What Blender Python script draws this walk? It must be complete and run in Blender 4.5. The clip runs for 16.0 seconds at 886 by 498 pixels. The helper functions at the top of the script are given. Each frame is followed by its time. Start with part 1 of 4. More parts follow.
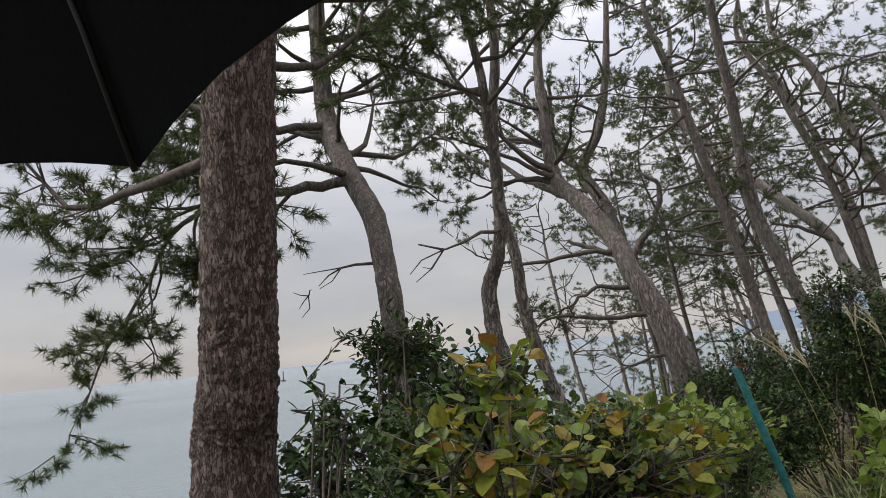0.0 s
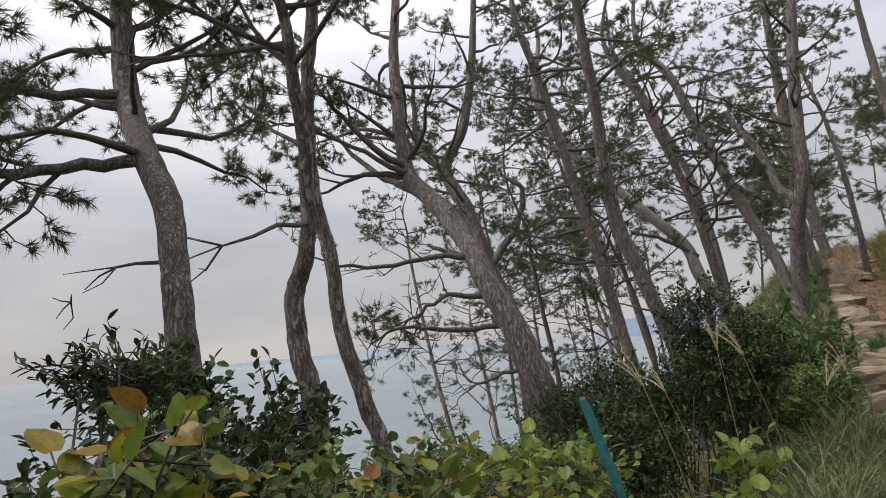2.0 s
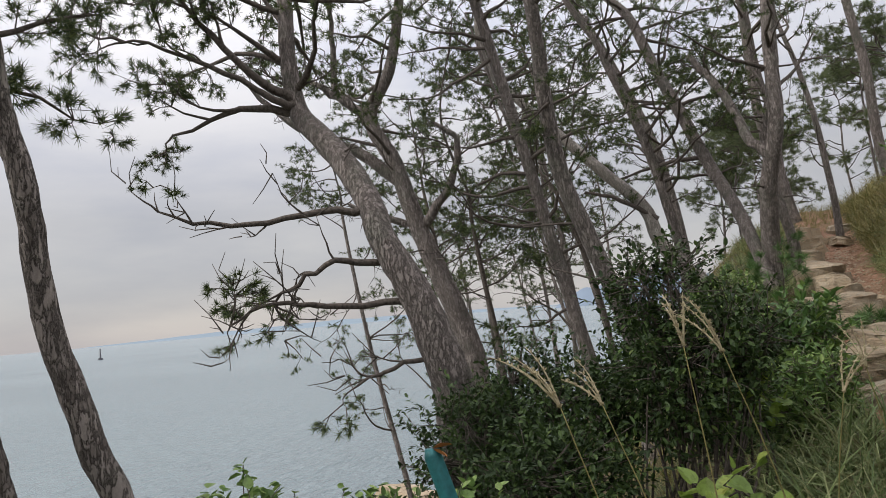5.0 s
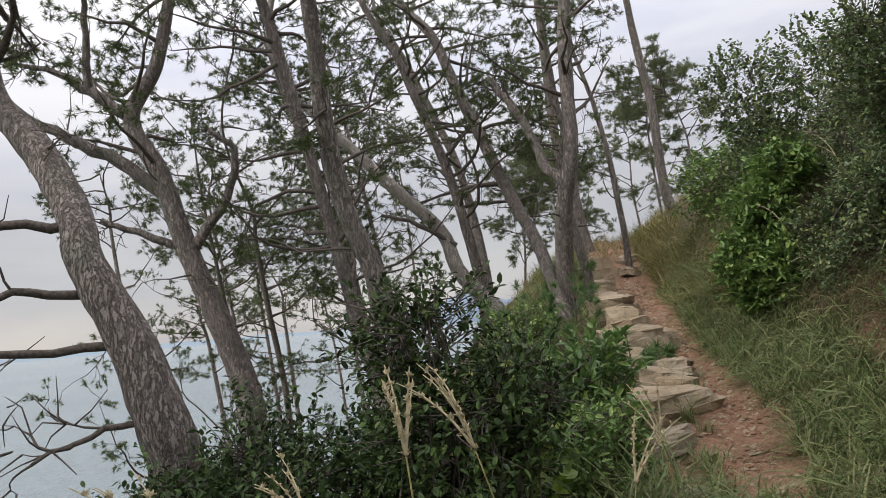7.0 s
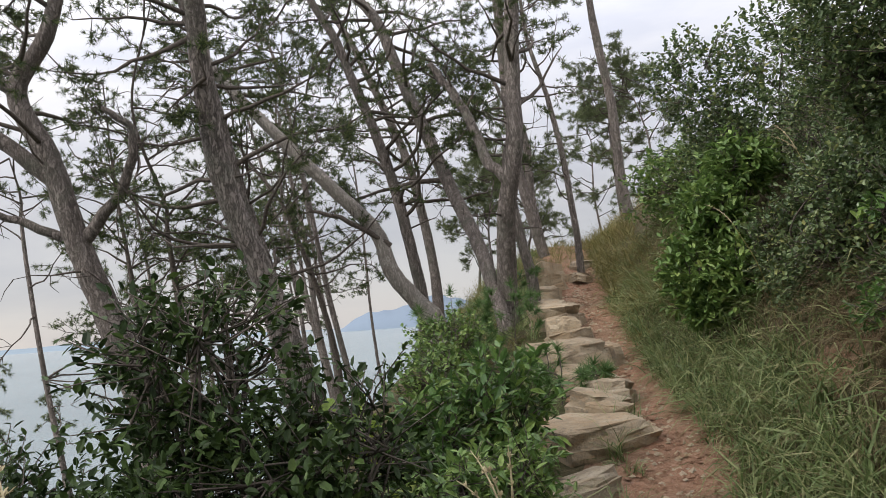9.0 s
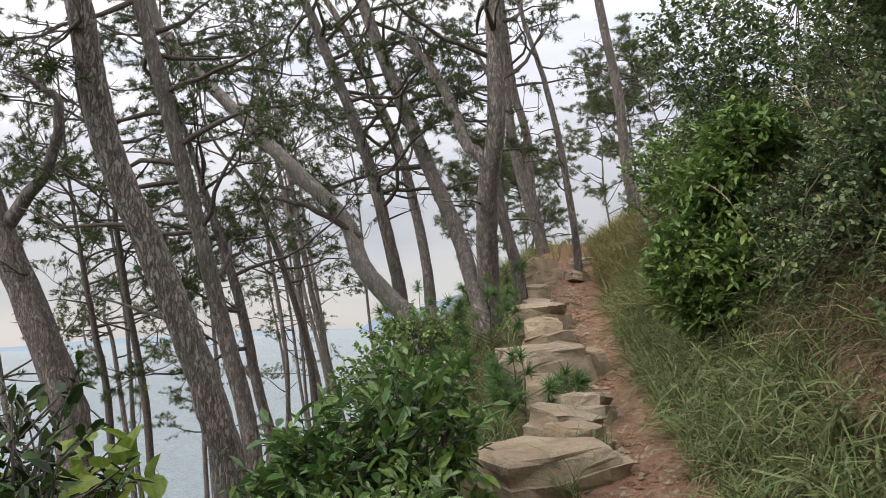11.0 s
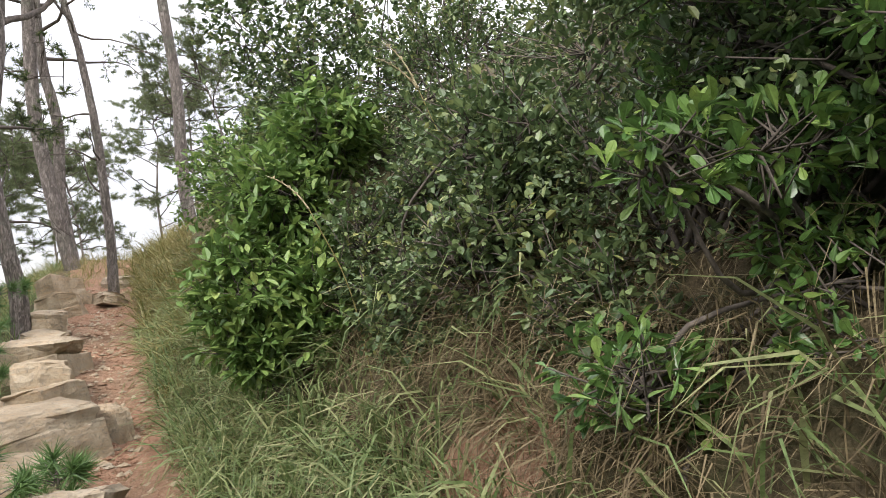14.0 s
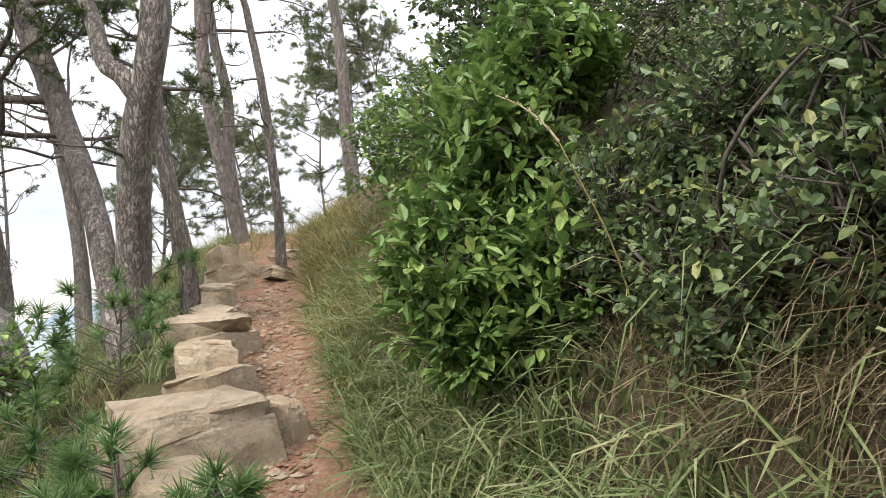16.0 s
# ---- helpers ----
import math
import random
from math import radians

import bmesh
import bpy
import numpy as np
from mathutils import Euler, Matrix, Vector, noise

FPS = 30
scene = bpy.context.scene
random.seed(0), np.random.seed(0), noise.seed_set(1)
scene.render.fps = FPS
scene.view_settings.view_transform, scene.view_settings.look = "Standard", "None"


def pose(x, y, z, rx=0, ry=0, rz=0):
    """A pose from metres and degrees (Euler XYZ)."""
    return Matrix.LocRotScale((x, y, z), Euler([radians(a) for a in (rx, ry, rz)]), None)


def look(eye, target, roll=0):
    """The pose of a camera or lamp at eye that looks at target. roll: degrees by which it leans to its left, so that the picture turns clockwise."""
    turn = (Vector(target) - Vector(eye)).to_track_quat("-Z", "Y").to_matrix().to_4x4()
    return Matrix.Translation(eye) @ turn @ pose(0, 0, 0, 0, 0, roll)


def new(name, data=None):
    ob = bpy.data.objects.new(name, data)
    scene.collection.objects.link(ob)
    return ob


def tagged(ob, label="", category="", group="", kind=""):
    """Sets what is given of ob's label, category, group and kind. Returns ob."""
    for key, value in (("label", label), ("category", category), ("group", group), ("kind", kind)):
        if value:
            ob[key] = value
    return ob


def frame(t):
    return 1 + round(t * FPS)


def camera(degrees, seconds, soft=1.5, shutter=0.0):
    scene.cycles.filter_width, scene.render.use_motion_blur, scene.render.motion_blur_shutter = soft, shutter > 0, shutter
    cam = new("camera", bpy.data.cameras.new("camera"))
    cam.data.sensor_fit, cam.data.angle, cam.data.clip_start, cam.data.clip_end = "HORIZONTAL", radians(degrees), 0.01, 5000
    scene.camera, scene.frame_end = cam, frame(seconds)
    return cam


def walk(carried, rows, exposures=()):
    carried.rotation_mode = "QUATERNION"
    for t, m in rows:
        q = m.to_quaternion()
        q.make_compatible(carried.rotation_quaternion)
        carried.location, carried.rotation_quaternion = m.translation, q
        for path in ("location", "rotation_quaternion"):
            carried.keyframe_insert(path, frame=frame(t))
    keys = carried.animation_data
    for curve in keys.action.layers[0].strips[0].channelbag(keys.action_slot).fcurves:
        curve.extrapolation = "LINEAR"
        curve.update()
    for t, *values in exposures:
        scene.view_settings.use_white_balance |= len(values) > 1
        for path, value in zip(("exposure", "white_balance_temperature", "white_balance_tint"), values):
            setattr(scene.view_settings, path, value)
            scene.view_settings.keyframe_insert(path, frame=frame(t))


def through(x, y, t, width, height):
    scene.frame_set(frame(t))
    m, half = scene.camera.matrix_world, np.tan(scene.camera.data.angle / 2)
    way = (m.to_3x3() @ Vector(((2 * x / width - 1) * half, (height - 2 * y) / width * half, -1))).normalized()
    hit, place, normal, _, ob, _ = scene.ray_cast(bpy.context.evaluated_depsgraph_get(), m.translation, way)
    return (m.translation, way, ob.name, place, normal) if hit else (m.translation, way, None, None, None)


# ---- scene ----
SOFT = 0.45
EXPOSURES = [(0.0, 0.0), (3.0, 0.0), (5.5, 0.05), (8.5, 0.25), (11.0, 0.35), (12.5, 0.6), (13.5, 0.85), (14.0, 1.1), (14.5, 1.45), (15.2, 1.55), (16.0, 1.1)]
cam = camera(62.62, 16.0, soft=SOFT)
walk(cam, [
    (0.0, pose(0.000, 0.000, 1.500, 98.15, 0, 47.52) @ pose(0, 0, 0, 0, 0, -5.00)),
    (0.5, pose(-0.143, 0.231, 1.511, 98.01, 0, 44.46) @ pose(0, 0, 0, 0, 0, -5.49)),
    (1.0, pose(-0.228, 0.437, 1.524, 97.66, 0, 41.68) @ pose(0, 0, 0, 0, 0, -5.50)),
    (1.5, pose(-0.265, 0.695, 1.558, 97.58, 0, 39.24) @ pose(0, 0, 0, 0, 0, -5.13)),
    (2.0, pose(-0.378, 0.925, 1.568, 97.68, 0, 37.74) @ pose(0, 0, 0, 0, 0, -4.88)),
    (2.5, pose(-0.438, 1.133, 1.589, 97.34, 0, 37.51) @ pose(0, 0, 0, 0, 0, -5.06)),
    (3.0, pose(-0.464, 1.431, 1.589, 96.27, 0, 37.68) @ pose(0, 0, 0, 0, 0, -4.95)),
    (5.5, pose(-0.984, 2.893, 1.625, 94.68, 0, 32.92) @ pose(0, 0, 0, 0, 0, -5.27)),
    (6.0, pose(-0.984, 3.185, 1.650, 94.98, 0, 28.52) @ pose(0, 0, 0, 0, 0, -5.69)),
    (6.5, pose(-1.044, 3.420, 1.661, 95.49, 0, 24.16) @ pose(0, 0, 0, 0, 0, -5.83)),
    (7.0, pose(-1.071, 3.664, 1.699, 95.52, 0, 20.60) @ pose(0, 0, 0, 0, 0, -5.48)),
    (7.5, pose(-0.975, 3.944, 1.743, 95.21, 0, 18.81) @ pose(0, 0, 0, 0, 0, -5.35)),
    (8.0, pose(-0.965, 4.210, 1.732, 95.24, 0, 17.83) @ pose(0, 0, 0, 0, 0, -5.00)),
    (8.5, pose(-0.946, 4.450, 1.731, 95.39, 0, 17.91) @ pose(0, 0, 0, 0, 0, -4.68)),
    (11.0, pose(-0.704, 5.853, 1.674, 95.69, 0, 19.88) @ pose(0, 0, 0, 0, 0, -3.64)),
    (11.5, pose(-0.745, 6.099, 1.687, 94.87, 0, 16.42) @ pose(0, 0, 0, 0, 0, -3.75)),
    (12.0, pose(-0.713, 6.380, 1.687, 94.01, 0, 11.35) @ pose(0, 0, 0, 0, 0, -4.50)),
    (12.5, pose(-0.716, 6.616, 1.685, 93.38, 0, 7.51) @ pose(0, 0, 0, 0, 0, -4.89)),
    (13.0, pose(-0.820, 6.932, 1.731, 93.42, 0, 2.84) @ pose(0, 0, 0, 0, 0, -4.35)),
    (13.5, pose(-0.796, 7.194, 1.754, 94.22, 0, -4.95) @ pose(0, 0, 0, 0, 0, -4.39)),
    (14.0, pose(-0.745, 7.369, 1.793, 94.87, 0, -13.91) @ pose(0, 0, 0, 0, 0, -4.20)),
    (14.5, pose(-0.837, 7.646, 1.800, 94.93, 0, -16.50) @ pose(0, 0, 0, 0, 0, -4.09)),
    (15.0, pose(-0.935, 7.892, 1.823, 94.56, 0, -11.61) @ pose(0, 0, 0, 0, 0, -3.50)),
    (15.5, pose(-0.909, 8.169, 1.846, 94.16, 0, -6.38) @ pose(0, 0, 0, 0, 0, -3.30)),
    (16.0, pose(-0.984, 8.463, 1.832, 93.95, 0, -2.20) @ pose(0, 0, 0, 0, 0, -2.89)),
], exposures=EXPOSURES)

# ---- light ----
world = bpy.data.worlds.new("overcast_sky")
scene.world = world
world.use_nodes = True
wt = world.node_tree
wt.nodes.clear()
SUN_UP, SUN_ROUND = radians(42), radians(-60)


def wnode(kind, **values):
    n = wt.nodes.new(kind)
    for k, v in values.items():
        n.inputs[k].default_value = v
    return n


sky = wt.nodes.new("ShaderNodeTexSky")
sky.sky_type, sky.sun_disc, sky.sun_elevation, sky.sun_rotation = "NISHITA", False, SUN_UP, SUN_ROUND
sky_bg = wnode("ShaderNodeBackground", Strength=0.1)
wt.links.new(sky.outputs[0], sky_bg.inputs[0])
tc = wt.nodes.new("ShaderNodeTexCoord")
mp = wt.nodes.new("ShaderNodeMapping")
mp.inputs["Scale"].default_value = (1.2, 1.2, 4.5)
wt.links.new(tc.outputs["Generated"], mp.inputs[0])
cl = wnode("ShaderNodeTexNoise", Scale=2.2, Detail=6.0, Roughness=0.55)
wt.links.new(mp.outputs[0], cl.inputs[0])
rp = wt.nodes.new("ShaderNodeValToRGB")
rp.color_ramp.elements[0].position, rp.color_ramp.elements[0].color = 0.33, (0.66, 0.67, 0.75, 1)
rp.color_ramp.elements[1].position, rp.color_ramp.elements[1].color = 0.62, (0.88, 0.86, 0.88, 1)
wt.links.new(cl.outputs[0], rp.inputs[0])
cloud_bg = wnode("ShaderNodeBackground", Strength=0.95)
wt.links.new(rp.outputs[0], cloud_bg.inputs[0])
# an overcast sky is brighter overhead than at the horizon
sx = wt.nodes.new("ShaderNodeSeparateXYZ")
wt.links.new(tc.outputs["Generated"], sx.inputs[0])
mr = wnode("ShaderNodeMapRange")
mr.inputs["From Min"].default_value, mr.inputs["From Max"].default_value = 0.15, 1.0
mr.inputs["To Min"].default_value, mr.inputs["To Max"].default_value = 0.60, 2.8
wt.links.new(sx.outputs[2], mr.inputs[0])
wt.links.new(mr.outputs[0], cloud_bg.inputs[1])
mx = wnode("ShaderNodeMixShader", Fac=0.88)
wt.links.new(sky_bg.outputs[0], mx.inputs[1])
wt.links.new(cloud_bg.outputs[0], mx.inputs[2])
wo = wt.nodes.new("ShaderNodeOutputWorld")
wt.links.new(mx.outputs[0], wo.inputs[0])

sun = new("sun", bpy.data.lights.new("sun", "SUN"))
sun.data.energy, sun.data.angle, sun.data.color = 2.1, radians(14), (1.0, 0.96, 0.9)
sun.matrix_world = look((-16, -12, 20), (0, 8, 0))

# ---- materials ----


def material(name, build, rough=0.8, spec=0.3):
    m = bpy.data.materials.new(name)
    m.use_nodes = True
    nt = m.node_tree
    b = nt.nodes["Principled BSDF"]
    b.inputs["Roughness"].default_value = rough
    b.inputs["Specular IOR Level"].default_value = spec
    build(nt, b)
    return m


def nd(nt, kind, **values):
    n = nt.nodes.new(kind)
    for k, v in values.items():
        n.inputs[k].default_value = v
    return n


def ramp(nt, src, stops):
    r = nt.nodes.new("ShaderNodeValToRGB")
    e = r.color_ramp.elements
    while len(e) < len(stops):
        e.new(0.5)
    for el, (p, c) in zip(e, stops):
        el.position, el.color = p, (*c, 1)
    nt.links.new(src, r.inputs[0])
    return r.outputs[0]


def blend(nt, fac, a, b, mode="MIX"):
    n = nt.nodes.new("ShaderNodeMix")
    n.data_type, n.blend_type = "RGBA", mode
    for sock, v in ((n.inputs[0], fac), (n.inputs[6], a), (n.inputs[7], b)):
        if isinstance(v, (int, float)):
            sock.default_value = v
        elif isinstance(v, tuple):
            sock.default_value = (*v, 1)
        else:
            nt.links.new(v, sock)
    return n.outputs[2]


def coords(nt, scale=(1, 1, 1)):
    t = nt.nodes.new("ShaderNodeTexCoord")
    m = nd(nt, "ShaderNodeMapping", Scale=scale)
    nt.links.new(t.outputs["Object"], m.inputs[0])
    return m.outputs[0]


def noise_tex(nt, vec, scale, detail=4.0, rough=0.6):
    n = nd(nt, "ShaderNodeTexNoise", Scale=scale, Detail=detail, Roughness=rough)
    nt.links.new(vec, n.inputs[0])
    return n.outputs[0]


def bump(nt, b, src, strength=0.5, dist=0.02):
    n = nd(nt, "ShaderNodeBump", Strength=strength, Distance=dist)
    nt.links.new(src, n.inputs["Height"])
    nt.links.new(n.outputs[0], b.inputs["Normal"])


def bark_build(dark, light, moss=(0.16, 0.17, 0.13), cells=38.0, crack=0.75):
    def build(nt, b):
        v = coords(nt, (1, 1, 0.3))
        vm = nt.nodes.new("ShaderNodeVectorMath")
        vm.operation = "MULTIPLY_ADD"
        vm.inputs[1].default_value = (0.13, 0.13, 0.13)
        wn = nd(nt, "ShaderNodeTexNoise", Scale=16.0, Detail=5.0, Roughness=0.7)
        nt.links.new(v, wn.inputs[0])
        nt.links.new(wn.outputs["Color"], vm.inputs[0])
        nt.links.new(v, vm.inputs[2])
        w = nd(nt, "ShaderNodeTexVoronoi", Scale=cells)
        w.feature = "DISTANCE_TO_EDGE"
        cell = nd(nt, "ShaderNodeTexVoronoi", Scale=cells)
        for n in (w, cell):
            nt.links.new(vm.outputs[0], n.inputs["Vector"])
        plates = ramp(nt, w.outputs[0], [(0.0, (0.0, 0.0, 0.0)), (0.05, (0.55, 0.55, 0.55)), (0.16, (1, 1, 1))])
        fine = noise_tex(nt, coords(nt, (1, 1, 0.6)), 95, 6, 0.75)
        big = noise_tex(nt, coords(nt), 3.0, 3)
        tone = nt.nodes.new("ShaderNodeSeparateColor")
        nt.links.new(cell.outputs["Color"], tone.inputs[0])
        mixed = blend(nt, 0.4, fine, tone.outputs[0])
        c = ramp(nt, mixed, [(0.25, dark), (0.75, light)])
        c = blend(nt, ramp(nt, big, [(0.5, (0, 0, 0)), (0.72, (0.6, 0.6, 0.6))]), c, moss)
        c = blend(nt, plates, tuple(x * crack for x in dark), c)
        nt.links.new(c, b.inputs["Base Color"])
        bump(nt, b, blend(nt, 0.3, plates, fine), 0.9, 0.02)
    return build


BARK = material("pine_bark", bark_build((0.125, 0.105, 0.092), (0.36, 0.31, 0.28)), 0.9, 0.2)
BARK_RED = material("reddish_pine_bark", bark_build((0.085, 0.062, 0.052), (0.27, 0.205, 0.18), (0.17, 0.145, 0.125), 40.0, 0.55), 0.9, 0.2)
BARK_GREY = material("bare_grey_bark", bark_build((0.26, 0.23, 0.20), (0.52, 0.47, 0.42), (0.38, 0.36, 0.33)), 0.9, 0.2)


def twig_build(nt, b):
    n = noise_tex(nt, coords(nt), 40, 4)
    nt.links.new(ramp(nt, n, [(0.3, (0.045, 0.038, 0.033)), (0.7, (0.15, 0.125, 0.105))]), b.inputs["Base Color"])
    bump(nt, b, n, 0.5, 0.006)


TWIG = material("twig_bark", twig_build, 0.9, 0.2)


def leafy(name, stops, rough=0.45, through=0.35, spec=0.4):
    """Leaves that vary one by one, and let some light through."""
    def build(nt, b):
        g = nt.nodes.new("ShaderNodeNewGeometry")
        n = noise_tex(nt, coords(nt), 1.7, 2)
        mixf = nd(nt, "ShaderNodeMath")
        mixf.operation = "MULTIPLY_ADD"
        nt.links.new(g.outputs["Random Per Island"], mixf.inputs[0])
        mixf.inputs[1].default_value = 0.72
        ma = nd(nt, "ShaderNodeMath")
        ma.operation = "MULTIPLY"
        nt.links.new(n, ma.inputs[0])
        ma.inputs[1].default_value = 0.3
        nt.links.new(ma.outputs[0], mixf.inputs[2])
        c = ramp(nt, mixf.outputs[0], stops)
        blotch = ramp(nt, noise_tex(nt, coords(nt), 55, 4, 0.7), [(0.32, (0.45, 0.4, 0.4)), (0.55, (1.0, 1.0, 1.0))])
        c = blend(nt, 0.7, c, blotch, "MULTIPLY")
        nt.links.new(c, b.inputs["Base Color"])
        tr = nt.nodes.new("ShaderNodeBsdfTranslucent")
        nt.links.new(c, tr.inputs[0])
        ms = nd(nt, "ShaderNodeMixShader", Fac=through)
        nt.links.new(b.outputs[0], ms.inputs[1])
        nt.links.new(tr.outputs[0], ms.inputs[2])
        nt.links.new(ms.outputs[0], nt.nodes["Material Output"].inputs[0])
    return material(name, build, rough, spec)


NEEDLE = leafy("pine_needles", [(0.0, (0.03, 0.046, 0.02)), (0.45, (0.06, 0.088, 0.032)), (0.8, (0.155, 0.195, 0.065)), (1.0, (0.26, 0.25, 0.10))], 0.55, 0.22, 0.25)
NEEDLE_YOUNG = leafy("young_pine_needles", [(0.0, (0.06, 0.12, 0.04)), (1.0, (0.16, 0.27, 0.08))], 0.5, 0.3)
NEEDLE_PALE = leafy("pale_pine_needles", [(0.0, (0.075, 0.105, 0.05)), (0.6, (0.15, 0.185, 0.085)), (1.0, (0.27, 0.28, 0.13))], 0.55, 0.3, 0.25)
LEAF_DARK = leafy("dark_evergreen_leaf", [(0.0, (0.016, 0.03, 0.011)), (0.5, (0.038, 0.066, 0.02)), (0.85, (0.08, 0.13, 0.035)), (1.0, (0.19, 0.20, 0.055))], 0.5, 0.15, 0.22)
LEAF_GREEN = leafy("fresh_green_leaf", [(0.0, (0.065, 0.125, 0.035)), (0.5, (0.15, 0.245, 0.065)), (0.85, (0.27, 0.37, 0.105)), (1.0, (0.36, 0.35, 0.11))], 0.42, 0.25, 0.35)
LEAF_BIG = leafy("glossy_green_leaf", [(0.0, (0.05, 0.11, 0.035)), (0.6, (0.12, 0.22, 0.055)), (0.88, (0.24, 0.34, 0.085)), (0.95, (0.46, 0.40, 0.07)), (1.0, (0.42, 0.20, 0.05))], 0.36, 0.25, 0.45)
LEAF_VINE = leafy("autumn_vine_leaf", [(0.0, (0.05, 0.09, 0.015)), (0.45, (0.13, 0.19, 0.025)), (0.74, (0.27, 0.25, 0.025)), (0.88, (0.22, 0.09, 0.02)), (1.0, (0.08, 0.025, 0.015))], 0.45, 0.35, 0.4)
LEAF_LIME = leafy("yellow_green_leaf", [(0.0, (0.12, 0.20, 0.03)), (0.7, (0.24, 0.33, 0.06)), (1.0, (0.36, 0.36, 0.07))], 0.42, 0.4, 0.4)
LEAF_BANK = leafy("olive_bank_leaf", [(0.0, (0.04, 0.06, 0.024)), (0.45, (0.095, 0.145, 0.06)), (0.8, (0.21, 0.27, 0.11)), (1.0, (0.42, 0.37, 0.11))], 0.42, 0.22, 0.35)
GRASS = leafy("green_grass", [(0.0, (0.06, 0.10, 0.032)), (0.45, (0.19, 0.255, 0.095)), (0.8, (0.33, 0.35, 0.165)), (1.0, (0.46, 0.38, 0.22))], 0.5, 0.38, 0.3)
STRAW = leafy("dry_straw_grass", [(0.0, (0.07, 0.052, 0.03)), (0.6, (0.22, 0.17, 0.095)), (1.0, (0.44, 0.36, 0.22))], 0.7, 0.3, 0.2)
GRASS_WARM = leafy("yellowing_grass", [(0.0, (0.10, 0.13, 0.04)), (0.5, (0.24, 0.22, 0.08)), (1.0, (0.42, 0.33, 0.15))], 0.6, 0.3, 0.2)
PLUME = leafy("silvergrass_plume", [(0.0, (0.36, 0.31, 0.18)), (1.0, (0.62, 0.54, 0.36))], 0.7, 0.3, 0.2)


def soil_build(nt, b):
    v = coords(nt)
    a, f, g = noise_tex(nt, v, 1.1, 4), noise_tex(nt, v, 18, 6, 0.7), noise_tex(nt, v, 90, 3, 0.7)
    c = ramp(nt, f, [(0.28, (0.15, 0.075, 0.045)), (0.5, (0.33, 0.18, 0.115)), (0.75, (0.46, 0.29, 0.20))])
    c = blend(nt, ramp(nt, a, [(0.42, (0, 0, 0)), (0.66, (0.7, 0.7, 0.7))]), c, (0.21, 0.15, 0.095))
    c = blend(nt, ramp(nt, g, [(0.5, (0, 0, 0)), (0.7, (0.5, 0.5, 0.5))]), c, (0.48, 0.36, 0.27))
    nt.links.new(c, b.inputs["Base Color"])
    bump(nt, b, blend(nt, 0.4, f, g), 1.0, 0.06)


SOIL = material("reddish_trodden_soil", soil_build, 0.95, 0.15)


def litter_build(nt, b):
    v = coords(nt)
    a, f = noise_tex(nt, v, 2.0, 4), noise_tex(nt, v, 35, 6, 0.75)
    c = ramp(nt, f, [(0.3, (0.05, 0.04, 0.022)), (0.55, (0.13, 0.10, 0.06)), (0.75, (0.26, 0.20, 0.12))])
    c = blend(nt, ramp(nt, a, [(0.4, (0, 0, 0)), (0.65, (0.75, 0.75, 0.75))]), c, (0.06, 0.075, 0.028))
    nt.links.new(c, b.inputs["Base Color"])
    bump(nt, b, f, 0.9, 0.04)


LITTER = material("leaf_litter_slope", litter_build, 0.95, 0.15)


def stone_build(nt, b):
    v = coords(nt)
    o = nt.nodes.new("ShaderNodeObjectInfo")
    a, f, s = noise_tex(nt, v, 4.0, 5), noise_tex(nt, v, 34, 6, 0.7), noise_tex(nt, coords(nt, (1, 1, 7)), 7.0, 3)
    c = ramp(nt, a, [(0.3, (0.22, 0.165, 0.105)), (0.5, (0.40, 0.31, 0.205)), (0.75, (0.50, 0.42, 0.31))])
    c = blend(nt, ramp(nt, s, [(0.5, (0, 0, 0)), (0.7, (0.5, 0.5, 0.5))]), c, (0.42, 0.26, 0.13))
    c = blend(nt, ramp(nt, f, [(0.5, (0, 0, 0)), (0.72, (0.8, 0.8, 0.8))]), c, (0.17, 0.15, 0.12))
    c = blend(nt, ramp(nt, o.outputs["Random"], [(0.0, (0.0, 0.0, 0.0)), (1.0, (0.3, 0.3, 0.3))]), c, (0.33, 0.31, 0.27))
    nt.links.new(c, b.inputs["Base Color"])
    bump(nt, b, blend(nt, 0.6, a, f), 1.0, 0.05)


STONE = material("tan_sandstone", stone_build, 0.88, 0.25)


def sea_build(nt, b):
    v = coords(nt, (1, 0.35, 1))
    a, f = noise_tex(nt, v, 0.16, 6, 0.6), noise_tex(nt, v, 1.1, 5, 0.65)
    far = noise_tex(nt, coords(nt), 0.012, 3)
    nt.links.new(ramp(nt, far, [(0.3, (0.16, 0.205, 0.22)), (0.7, (0.21, 0.265, 0.275))]), b.inputs["Base Color"])
    bump(nt, b, blend(nt, 0.45, a, f), 1.0, 2.6)


SEA = material("grey_blue_sea", sea_build, 0.22, 0.5)


def plain(name, colour, rough, scale=20, spread=0.25, bumpy=0.2, spec=0.3):
    def build(nt, b):
        n = noise_tex(nt, coords(nt), scale, 5, 0.65)
        lo, hi = tuple(c * (1 - spread) for c in colour), tuple(min(1, c * (1 + spread)) for c in colour)
        nt.links.new(ramp(nt, n, [(0.3, lo), (0.7, hi)]), b.inputs["Base Color"])
        bump(nt, b, n, bumpy, 0.004)
    return material(name, build, rough, spec)


